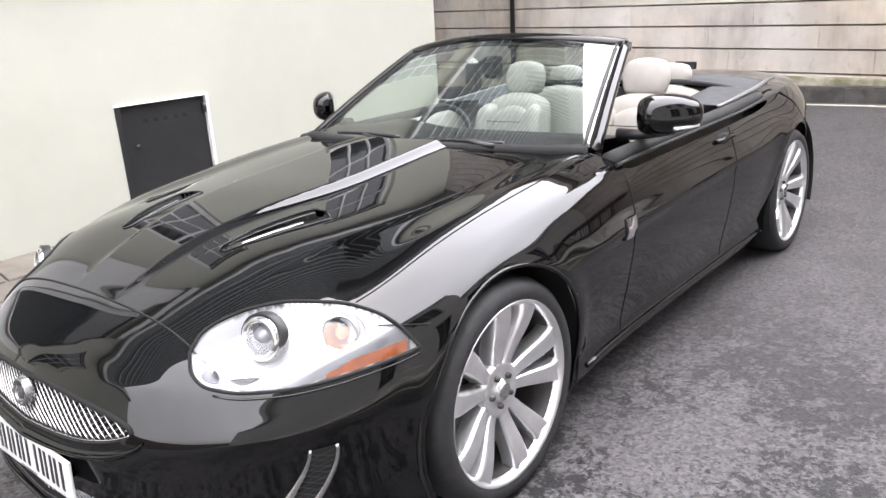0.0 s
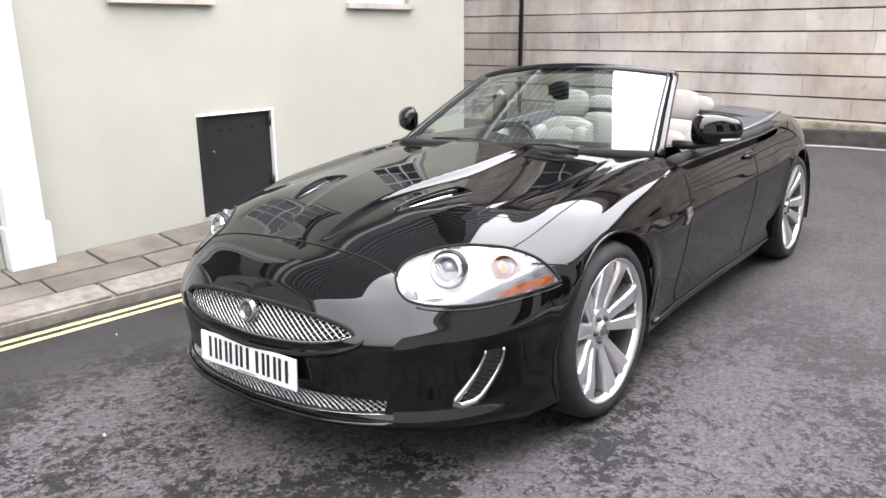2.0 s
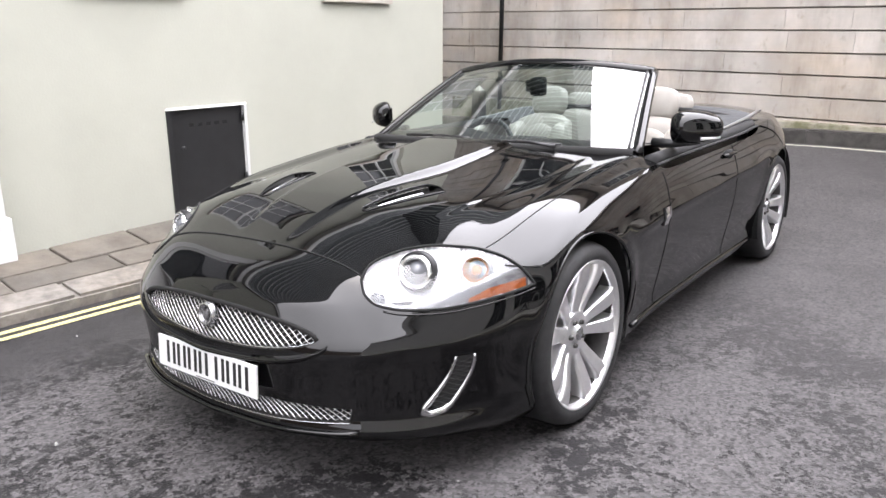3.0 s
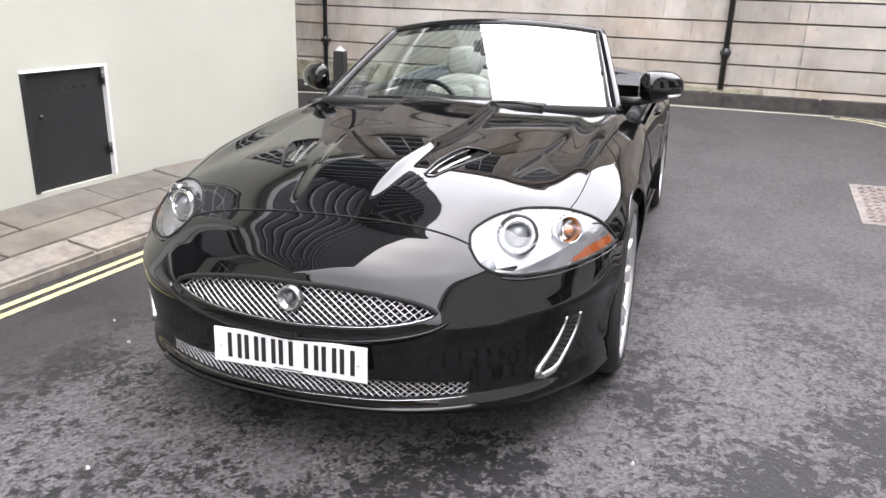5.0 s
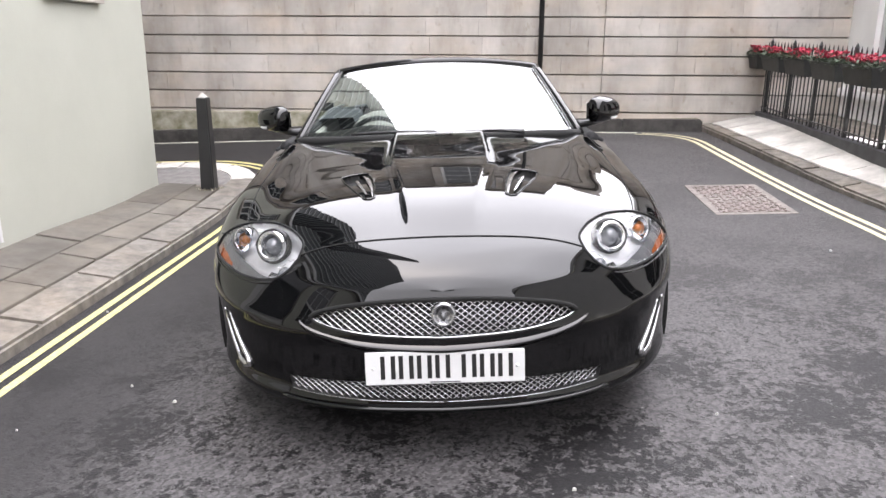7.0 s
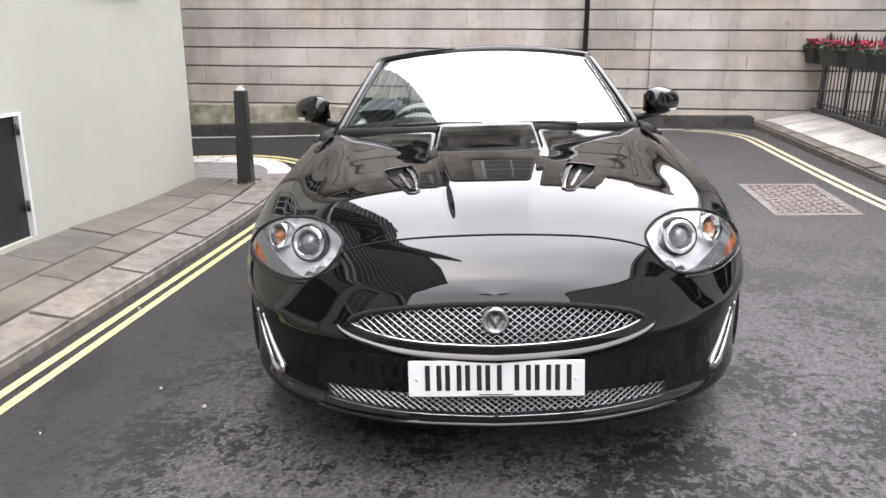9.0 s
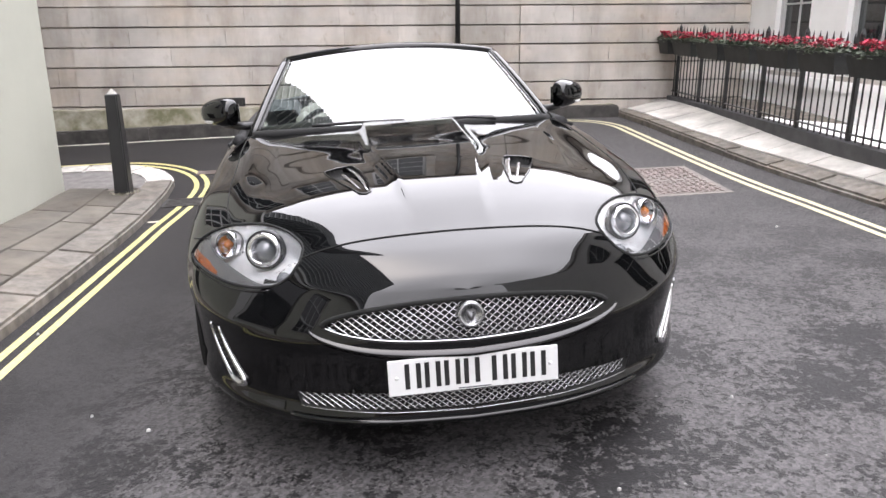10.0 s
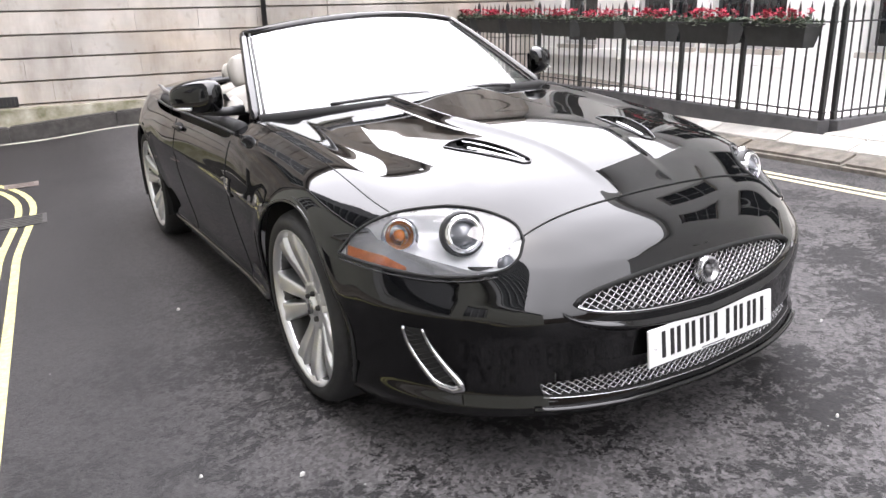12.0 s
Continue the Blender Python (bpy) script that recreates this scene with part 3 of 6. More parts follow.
def hatch_door():
    a0, a1, z0, z1 = HATCH
    root = new("hatch")
    root.location = (HOUSE_X, (a0 + a1) / 2, z0)
    tagged(root, "low black timber hatch in a white frame in cream wall", "hatch")
    w, h = a1 - a0, z1 - z0
    part("panel", box(-0.06, -0.025, -w / 2 + 0.03, w / 2 - 0.02, 0.0, h - 0.016, bevel=0.004), BLACK_PAINT, root, "flat black painted board", False)
    part("frame_head", box(-0.08, 0.010, -w / 2 - 0.01, w / 2 + 0.005, h - 0.016, h + 0.002, bevel=0.004), STUCCO, root, "white painted head", False)
    part("frame_stile", box(-0.08, 0.01, w / 2 - 0.02, w / 2 + 0.005, 0, h - 0.017, bevel=0.003), GLOSS_WHITE, root, shade=False)
    part("frame_stile", box(-0.08, 0.008, -w / 2 - 0.01, -w / 2 + 0.028, 0, h - 0.017, bevel=0.003), BLACK_PAINT, root, shade=False)
    for k in (0.17, 0.66):
        part("hinge", tube([(0.0, w / 2 - 0.034, k), (0.0, w / 2 - 0.034, k + 0.07)], 0.012, 10), BLACK_PAINT, root, "black iron hinge")
    part("knob", revolve([(0.0, 0.004), (0.014, 0.002), (0.016, -0.008), (0.008, -0.016), (0.008, -0.03)], 16), BLACK_PAINT, root).location = (0, -w / 2 + 0.12, h * 0.62)
    for i in range(5):
        part("vent_slot", box(-0.026, -0.022, -0.16 + i * 0.075, -0.12 + i * 0.075, h - 0.15, h - 0.125), VOID, root, shade=False)


hatch_door()


def shop_bay():
    """The white panelled window bay with its pilaster."""
    root = new("window_bay")
    root.location = (HOUSE_X, 0, -0.02)
    structure(root, "white painted timber window bay with pilaster and deep sill", "window")
    part("pilaster", box(-0.02, 0.10, 0.73, 0.96, 0.31, 3.4, bevel=0.006), GLOSS_WHITE, root, shade=False)
    part("pilaster_base", box(-0.02, 0.125, 0.705, 0.985, -0.1, 0.31, bevel=0.012), GLOSS_WHITE, root, shade=False)
    part("sill", box(-0.12, 0.09, -0.7, 0.714, 0.822, 0.88, bevel=0.012), GLOSS_WHITE, root, shade=False)
    part("sill_moulding", box(-0.12, 0.05, -0.7, 0.714, 0.787, 0.82, bevel=0.01), GLOSS_WHITE, root, shade=False)
    part("riser_panel", box(-0.15, -0.02, -0.7, 0.714, 0.29, 0.785), GLOSS_WHITE, root, shade=False)
    part("plinth", box(-0.15, 0.03, -0.7, 0.70, -0.1, 0.288, bevel=0.01), RENDER, root, shade=False)
    part("frame_stile", box(-0.12, 0.0, 0.62, 0.714, 0.882, 3.2, bevel=0.006), GLOSS_WHITE, root, shade=False)
    part("pane", box(-0.10, -0.09, -0.7, 0.619, 0.883, 3.2), DARK_GLASS, root, shade=False)
    part("cornice", box(-0.1, 0.16, -0.8, 1.04, 3.4, 3.6, bevel=0.03), GLOSS_WHITE, root, shade=False)


shop_bay()


# ---- rusticated stone wall ----
# the rear wall and the white house step down towards their common corner
STEP_X, STEP_Y, LOW_TOP = -0.4, 4.0, 3.75


def stone_wall():
    core = box(-16, STEP_X, WALL_Y + 0.035, WALL_Y + 0.5, -0.3, 6.2)
    add_box(core, STEP_X, 2.9, WALL_Y + 0.035, WALL_Y + 0.5, -0.3, LOW_TOP)
    back_wall = finish("wall_rear", core, STONE_JOINT, shade=False)
    structure(back_wall, "weathered Portland stone wall with deep horizontal channelled joints", "wall")
    rng = random.Random(11)
    z = 0.46 - 1 * COURSE
    meshes = {}
    row = 0
    while z < 3.4:
        h = COURSE
        x = -9.5 - rng.random()
        while x < 2.88:
            L = rng.choice((0.7, 0.95, 1.2, 1.5, 1.75))
            x1 = min(x + L, 2.88)
            if x < -0.4 < x1:
                x1 = -0.4 if x < -0.45 else x1
            if x < -6.1 < x1 and x < -6.15:
                x1 = -6.1
            proud = 0.06 if x >= -0.401 else (0.03 if x >= -6.101 else 0.0)
            key = (round(x1 - x, 2), proud)
            if z < 3.4 and x > -9.2:
                if key not in meshes:
                    w = key[0] - 0.003
                    b = bmesh.new()
                    d = proud
                    prof = [(0.0, 0.004), (-0.03 - d, 0.018), (-0.03 - d, h - 0.004), (0.0, h)]
                    rows = [[(xx, yy, zz) for yy, zz in prof] for xx in (0.0, w)]
                    vs = add_grid(b, rows)
                    b.faces.new(vs[0][::-1])
                    b.faces.new(vs[1])
                    bmesh.ops.recalc_face_normals(b, faces=b.faces)
                    me = bpy.data.meshes.new("block")
                    b.to_mesh(me)
                    b.free()
                    me.materials.append(STONE)
                    meshes[key] = me
                ob = new("block", meshes[key])
                ob.location = (x, WALL_Y + 0.035, z)
                ob.parent = back_wall
            x = x1
            row += 1
        z += COURSE
    return back_wall


stone_wall()
upper = bmesh.new()
for k in range(11):
    zz = 0.46 + COURSE * (12 + k)
    end = 2.88 if zz + COURSE < LOW_TOP else STEP_X
    add_box(upper, -16, end, WALL_Y - 0.0, WALL_Y + 0.034, zz + 0.018, zz + COURSE)
structure(finish("wall_rear_upper", upper, STONE, shade=False), "upper courses of the channelled stone wall", "wall")


for i, a in enumerate((-6.3, -4.5, -2.7)):
    sash_window("window_%d" % (i + 20), "x", WALL_Y - 0.13, a, a + 0.95, 3.9, 5.7, -1, cols=2, rows=4, label="sash window high in the stone wall")
    for j, (b0, b1, z0, z1) in enumerate(((a - 0.14, a, 3.84, 5.84), (a + 0.95, a + 1.09, 3.84, 5.84), (a, a + 0.95, 5.7, 5.84))):
        structure(finish("window_surround", box(b0, b1, WALL_Y - 0.13, WALL_Y - 0.003, z0, z1, bevel=0.01), STONE, shade=False), "plain stone window surround", "trim")
for x0, x1, z in ((-16, STEP_X, 6.2), (STEP_X + 0.004, 2.9, LOW_TOP)):
    structure(finish("cornice", box(x0, x1, WALL_Y - 0.25, WALL_Y + 0.5, z, z + 0.25, bevel=0.05), STONE, shade=False), "projecting stone cornice on the rear wall", "trim")


def plinth():
    b = box(-7.6, -0.75, WALL_Y - 0.09, WALL_Y - 0.032, 0.1, 0.44, bevel=0.02)
    structure(finish("wall_plinth", b, MOSSY, shade=False), "mossy projecting plinth at the foot of the stone wall", "plinth")
    b = box(-16, -7.62, WALL_Y - 0.05, WALL_Y + 0.03, 0.0, 0.4, bevel=0.01)
    structure(finish("wall_plinth", b, STONE, shade=False), "stone plinth at the foot of the wall", "plinth")


plinth()


def drainpipe(x, z0, z1):
    root = new("drainpipe")
    root.location = (x, WALL_Y - 0.09, z0)
    tagged(root, "thin black iron drainpipe fixed to the stone wall", "drainpipe")
    part("pipe", tube([(0, 0, 0), (0, 0, z1 - z0)], 0.032, 14), BLACK_PAINT, root)
    for k in (0.4, 2.0, 3.6):
        part("bracket", box(-0.06, 0.06, -0.04, 0.06, k, k + 0.05, bevel=0.008), BLACK_PAINT, root, shade=False)
        part("collar", tube([(0, 0, k - 0.04), (0, 0, k + 0.08)], 0.042, 14), BLACK_PAINT, root)
    return root


drainpipe(-1.23, 0.42, 6.1)
drainpipe(-6.68, 0.3, 6.1)


def air_brick(x, z):
    root = new("air_brick")
    root.location = (x, WALL_Y - 0.034, z)
    tagged(root, "dark iron air brick set in the stone wall", "air brick")
    part("frame", box(-0.13, 0.13, -0.012, 0.01, -0.05, 0.06, bevel=0.004), BLACK_PAINT, root, shade=False)
    for i in range(6):
        part("bar", box(-0.11 + i * 0.04, -0.098 + i * 0.04, -0.02, -0.011, -0.04, 0.05), KERB_DARK, root, shade=False)


air_brick(-4.15, 0.5)


# ---- bollard, covers ----
def bollard():
    root = new("bollard")
    x, y = -4.6, 5.27
    root.location = (x, y, ground_z(x, y) + 0.068)
    tagged(root, "black painted square timber bollard with a pyramid top", "bollard")
    bm = bmesh.new()
    w0, w1 = 0.066, 0.052
    prof = [(w0, 0.0), (w0, 0.02), (w1, 0.866), (w1 * 0.86, 0.874), (w1 * 0.62, 0.876)]
    add_grid(bm, [[(sx * w, sy * w, z) for sx, sy in ((1, 1), (-1, 1), (-1, -1), (1, -1))] for w, z in prof], close_u=True)
    bmesh.ops.recalc_face_normals(bm, faces=bm.faces)
    bmesh.ops.bevel(bm, geom=[e for e in bm.edges if abs(e.verts[0].co.z - e.verts[1].co.z) > 0.3], offset=0.01, segments=2, affect="EDGES")
    part("post", bm, BLACK_PAINT, root, shade=False)
    # the tip's pale colour stands for sky reflected on its black gloss
    tip = bmesh.new()
    add_grid(tip, [[(sx * w, sy * w, z) for sx, sy in ((1, 1), (-1, 1), (-1, -1), (1, -1))] for w, z in ((0.034, 0.874), (0.032, 0.882), (0.003, 0.922))], close_u=True)
    bmesh.ops.recalc_face_normals(tip, faces=tip.faces)
    part("pyramid_tip", tip, KERB_PALE, root, "pyramid tip coloured pale for the sky it reflects", False)
    part("moss", moss_tuft(), MOSSY, root, "tuft of moss round the foot", False)


def moss_tuft():
    bm = bmesh.new()
    rng = random.Random(2)
    for i in range(60):
        a = rng.uniform(-2.6, 0.6)
        r = rng.uniform(0.085, 0.13)
        p = Vector((r * math.cos(a), r * math.sin(a), 0.004))
        d = Vector((rng.uniform(-0.02, 0.02), rng.uniform(-0.02, 0.02), rng.uniform(0.01, 0.03)))
        s = Vector((rng.uniform(-1, 1), rng.uniform(-1, 1), 0)).normalized() * 0.006
        bm.faces.new([bm.verts.new(q) for q in (p - s, p + s, p + d)])
    return bm


bollard()


def cover_plate():
    x0, x1, y0, y1 = -0.06, 0.59, 4.23, 5.29
    bm = box(x0, x1, y0, y1, -0.03, 0.004)
    root = finish("manhole_cover", bm, CONCRETE, shade=False, on_ground=True)
    tagged(root, "rusty cast iron manhole cover with raised studs, flush in road", "manhole cover")
    ym = (y0 + y1) / 2
    for a, b in ((y0 + 0.06, ym - 0.006), (ym + 0.006, y1 - 0.06)):
        bm = box(x0 + 0.05, x1 - 0.05, a, b, 0.002, 0.009)
        for i in range(9):
            for j in range(9):
                cx = x0 + 0.08 + (x1 - x0 - 0.16) * i / 8
                cy = a + 0.03 + (b - a - 0.06) * j / 8
                w, d = (0.026, 0.009) if (i + j) % 2 else (0.009, 0.026)
                add_box(bm, cx - w, cx + w, cy - d, cy + d, 0.0095, 0.015)
        finish("lid", bm, CAST, root, "rusty studded lid", False, on_ground=True)


cover_plate()


def gully(x, y, w, d, name, label, bars, iron):
    bm = box(x - w / 2, x + w / 2, y - d / 2, y + d / 2, -0.04, 0.003)
    root = finish(name, bm, VOID, shade=False, on_ground=True)
    tagged(root, label, "drain cover")
    for a in (-1, 1):
        finish("frame_bar", box(x + a * w / 2 - 0.015, x + a * w / 2 + 0.015, y - d / 2, y + d / 2, 0, 0.01), iron, root, shade=False, on_ground=True)
    for i in range(bars):
        yy = y - d / 2 + d * (i + 0.5) / bars
        finish("bar", box(x - w / 2 + 0.016, x + w / 2 - 0.016, yy - d / bars * 0.27, yy + d / bars * 0.27, 0, 0.0095), iron, root, shade=False, on_ground=True)


gully(-4.05, 5.18, 0.36, 0.25, "gully_grate", "iron gully grate in the gutter by the kerb", 6, GRATE_IRON)
gully(-4.03, 6.19, 0.23, 0.14, "stop_tap_cover", "small worn iron cover in the road by the corner", 3, CAST)


# ---- railings and the white house ----
FENCE_Y0 = 2.93


def railing(name, length, sill, posts, label):
    """Iron railings along +y from the origin, standing on a painted plinth that follows the slope."""
    root = new(name)
    tagged(root, label, "railings")
    part("plinth", box(-0.07, 0.07, 0, length, -0.16, sill, bevel=0.008), GREY_PLINTH, root, "grey painted stone plinth", False)
    part("top_rail", box(-0.02, 0.02, 0, length, sill + 0.74, sill + 0.752, bevel=0.002), BLACK_PAINT, root, shade=False)
    part("bottom_rail", box(-0.018, 0.018, 0, length, sill + 0.055, sill + 0.067, bevel=0.002), BLACK_PAINT, root, shade=False)
    n = int(length / 0.105)
    bar = tube([(0, 0, 0.0), (0, 0, 0.80), (0, 0, 0.83), (0, 0, 0.86), (0, 0, 0.90)], [0.0085, 0.0085, 0.012, 0.008, 0.001], 6)
    me = bpy.data.meshes.new("baluster")
    bar.to_mesh(me)
    bar.free()
    me.materials.append(BLACK_PAINT)
    post = box(-0.019, 0.019, -0.019, 0.019, 0, 0.86, bevel=0.003)
    add_tube(post, [(0, 0, 0.85), (0, 0, 0.88), (0, 0, 0.93)], [0.018, 0.024, 0.002], 8)
    pm = bpy.data.meshes.new("post")
    post.to_mesh(pm)
    post.free()
    pm.materials.append(BLACK_PAINT)
    for i in range(n + 1):
        y = 0.03 + (length - 0.06) * i / n
        is_post = any(abs(y - p) < 0.05 for p in posts)
        ob = new("post" if is_post else "baluster", pm if is_post else me)
        ob.location = (0, y, sill)
        ob.parent = root
    return root


slope_y, fence_z = 1.15, 0.246
fence = railing("railings", WALL_Y - FENCE_Y0 - 0.08, 0.15, [0.03, 0.82, 1.6, 2.39, 3.17, 3.96, 4.74, 5.5], "black wrought iron railings with spear tops on a grey plinth")
fence.matrix_world = pose(FENCE_X, FENCE_Y0, fence_z, slope_y, 0, 0)
ret = railing("railings", 1.1, 0.15, [0.03, 1.06], "black wrought iron railings returning to the white house")
ret.matrix_world = pose(FENCE_X + 0.08, FENCE_Y0, fence_z, 0, 0, -90)


def flower_box(length, seed):
    """A planter hung on the railings, with leaves and blooms."""
    rng = random.Random(seed)
    root = new("flower_box")
    tagged(root, "black trough planter of red cyclamen hung on the iron railings", "flower box", "flower boxes on the railings")
    bm = bmesh.new()
    h = length / 2
    prof = [(0.065, 0.0), (0.100, 0.165), (0.110, 0.165), (0.110, 0.18), (0.092, 0.18), (0.082, 0.14)]
    add_grid(bm, [[(sx * d, sy * (h - 0.115 + d), z) for sx, sy in ((1, 1), (-1, 1), (-1, -1), (1, -1))] for d, z in prof], close_u=True)
    bm.faces.new([v for v in bm.verts][3::-1])
    part("trough", bm, BOX_BLACK, root, shade=False)
    part("soil", box(-0.085, 0.085, -h + 0.03, h - 0.03, 0.13, 0.15), SOIL, root, shade=False)
    for k in (-0.3, 0.3):
        part("hook", tube([(0.1, k * length, 0.12), (0.125, k * length, 0.22), (0.10, k * length, 0.25), (0.06, k * length, 0.2)], 0.006, 6), BLACK_PAINT, root)

    def petals(b, p, size, n, lift):
        for i in range(n):
            a = rng.uniform(0, 6.28)
            d = Vector((math.cos(a), math.sin(a), rng.uniform(-0.3, 1.2) * lift)).normalized()
            s = d.cross(Vector((0, 0, 1))).normalized() * size * 0.45
            q = p + d * size
            b.faces.new([b.verts.new(v) for v in (p, p + d * size * 0.5 + s, q, p + d * size * 0.5 - s)])

    leaves = bmesh.new()
    for i in range(340):
        p = Vector((rng.uniform(-0.12, 0.10), rng.uniform(-h + 0.01, h - 0.01), rng.uniform(0.15, 0.215)))
        petals(leaves, p, rng.uniform(0.022, 0.045), 2, 0.8)
    for i in range(5):
        c = -h + 0.07 + (length - 0.14) * (i + rng.uniform(0.25, 0.75)) / 5
        bloom = bmesh.new()
        for _ in range(19):
            p = Vector((rng.uniform(-0.10, 0.07), max(-h + 0.02, min(h - 0.02, rng.gauss(c, 0.045))), rng.uniform(0.20, 0.285)))
            petals(bloom, p, rng.uniform(0.022, 0.036), 5, 1.0)
            add_tube(leaves, [(p.x, p.y, 0.17), tuple(p)], 0.002, 4)
        tagged(part("cyclamen", bloom, PETAL, root, "red cyclamen in bloom", False), kind="stuff")
    tagged(part("foliage", leaves, LEAF, root, "dense grey-green foliage", False), kind="stuff")
    return root


for i in range(8):
    y = 3.31 + i * 0.745
    fb = flower_box(0.63, 20 + i)
    fb.matrix_world = pose(FENCE_X - 0.13, y, fence_z + 0.15 + 0.555 + 0.02 * (y - FENCE_Y0), slope_y, 0, 0)

EAST_X = 2.72
structure(finish("area_paving", box(FENCE_X + 0.075, EAST_X - 0.002, FENCE_Y0 + 0.08, WALL_Y - 0.01, 0.0, 0.375), STUCCO, shade=False), "white painted strip between railings and house", "pavement")
E_WIN = [(a, a + w, 0.86, 3.2) for a, w in ((0.6, 1.0), (2.4, 1.0), (4.22, 1.0), (5.38, 1.0), (7.1, 0.78))] + [(a, a + 0.95, 4.2, 5.8) for a in (0.4, 2.2)]
E_SPAN = ((-9, STEP_Y, 6.6), (STEP_Y, WALL_Y, LOW_TOP))
for y0, y1, top in E_SPAN:
    we = wall_with_openings("wall_east", "y", EAST_X, 0.35, y0, y1, -2.2, top, [h for h in E_WIN if y0 < h[0] < y1], STUCCO)
    structure(we, "white stucco house front with tall sash windows", "wall")
    structure(finish("wall_filler", box(EAST_X + 0.7, EAST_X + 0.9, y0, y1, -2.2, top), BRICK_DARK, shade=False), "dark wall behind the east windows", "wall")
    structure(finish("parapet", box(EAST_X - 0.12, EAST_X + 0.5, y0, y1, top, top + 0.3, bevel=0.04), STUCCO, shade=False), "white parapet", "trim")
for i, (a0, a1, z0, z1) in enumerate(E_WIN):
    sash_window("window_%d" % (i + 7), "y", EAST_X, a0, a1, z0, z1, -1, cols=2, rows=3)
structure(finish("string_course", box(EAST_X - 0.05, EAST_X, -9, WALL_Y, 0.70, 0.82, bevel=0.02), STUCCO, shade=False), "white moulded string course", "trim")


# ---- buildings round about, seen in the car's reflections ----
def ribbed_block(name, x0, x1, y0, y1, top, label):
    """A tall dark block clad in narrow horizontal louvres."""
    ob = structure(finish(name, box(x0, x1, y0, y1, -0.4, top), LOUVRE, shade=False), label, "building")
    bm = bmesh.new()
    for k in range(int((top - 1.0) / 0.8)):
        z = 1.0 + 0.8 * k
        add_box(bm, x0 - 0.07, x1 + 0.07, y0 - 0.07, y1 + 0.07, z, z + 0.10)
    tagged(part("louvre_band", bm, LOUVRE_EDGE, ob, "narrow pale louvre blades", False), kind="stuff")
    return ob


LOUVRE_EDGE = material("pale_louvre_edge", (0.42, 0.43, 0.42), 0.5, spread=0.2, scale=3)
LOUVRE = material("dark_green_louvre", (0.022, 0.034, 0.034), 0.55, spread=0.25, scale=3, dark=(0.010, 0.016, 0.016))
ribbed_block("office_block", -24, -7.7, 9.15, 11.0, 46, "tall dark office block with fine horizontal louvres")
ribbed_block("office_block", -24, -9.6, -16.0, 8.0, 34, "dark louvred office block behind the cream house")
# added wall, never in view: gives bumper and nose a dark low horizon
south = finish("wall_south", box(-12, 10, -20.5, -20.0, -0.6, 4.2), BRICK_DARK, shade=False)
structure(south, "plain dark wall added out of view for the nose's reflections", "wall")


def paper_scrap(x, y, size, seed):
    """A crumpled bit of pale litter on the road."""
    rng = random.Random(seed)
    bm = bmesh.new()
    n = 7
    rows = []
    for z, k in ((0.0, 1.0), (0.006, 0.85), (0.010, 0.3)):
        rows.append([(x + size * k * (0.8 + 0.4 * rng.random()) * math.cos(6.283 * i / n), y + size * 0.7 * k * (0.8 + 0.4 * rng.random()) * math.sin(6.283 * i / n), z + 0.003 * rng.random() * (z > 0)) for i in range(n)])
    add_grid(bm, rows, close_u=True)
    bm.verts.ensure_lookup_table()
    bm.faces.new([bm.verts[2 * n + i] for i in range(n)])
    bmesh.ops.recalc_face_normals(bm, faces=bm.faces)
    return tagged(finish("paper_scrap", bm, SCRAP, shade=False, on_ground=True), "small crumpled white scrap of litter on the road", "litter", "scraps of litter")


SCRAP = material("white_litter", (0.5, 0.5, 0.48), 0.8, spread=0.2, scale=60)
for i, (x, y, size) in enumerate(((-3.184, 0.928, 0.011), (-3.292, 2.623, 0.012), (-3.452, 1.113, 0.008), (-1.631, 0.302, 0.009), (-1.043, 0.81, 0.008), (-4.09, 2.16, 0.011), (0.35, 3.1, 0.013), (-2.6, 0.15, 0.010), (-3.75, 0.75, 0.008))):
    paper_scrap(x, y, size * 0.75, 50 + i)


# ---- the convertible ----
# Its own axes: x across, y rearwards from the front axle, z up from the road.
import functools
from mathutils.bvhtree import BVHTree


def car_pose():
    o = Vector((-2.10, 1.43, ground_z(-2.10, 1.43)))
    up = Vector((-0.035, 0.009, 1)).normalized()
    a = radians(3.6)
    rear = Vector((-math.sin(a), math.cos(a), 0))
    rear = (rear - up * up.dot(rear)).normalized()
    side = rear.cross(up)
    return Matrix.Translation(o) @ Matrix((side, rear, up)).transposed().to_4x4()


CAR = new("convertible_car")
CAR.matrix_world = car_pose()
tagged(CAR, "glossy black two-door convertible with roof down and ivory seats", "car")

# plan outline at bumper height, front centre round to rear centre
OUT_U = spline([(0, 0), (1, 0.25), (2, 0.45), (3, 0.60), (4, 0.72), (5, 0.815), (6, 0.885), (7, 0.918), (8, 0.928), (9, 0.928), (10, 0.915), (11, 0.913), (12, 0.918), (13, 0.906), (14, 0.85), (15, 0.75), (16, 0.59), (17, 0.34), (18, 0.0)])
OUT_V = spline([(0, -0.982), (1, -0.966), (2, -0.918), (3, -0.842), (4, -0.738), (5, -0.605), (6, -0.45), (7, -0.25), (8, 0.0), (9, 0.4), (10, 0.9), (11, 1.5), (12, 2.1), (13, 2.75), (14, 3.2), (15, 3.5), (16, 3.72), (17, 3.82), (18, 3.85)])
MARKS = (0, 4, 6.2, 8, 9.8, 11.6, 13, 15, 18)
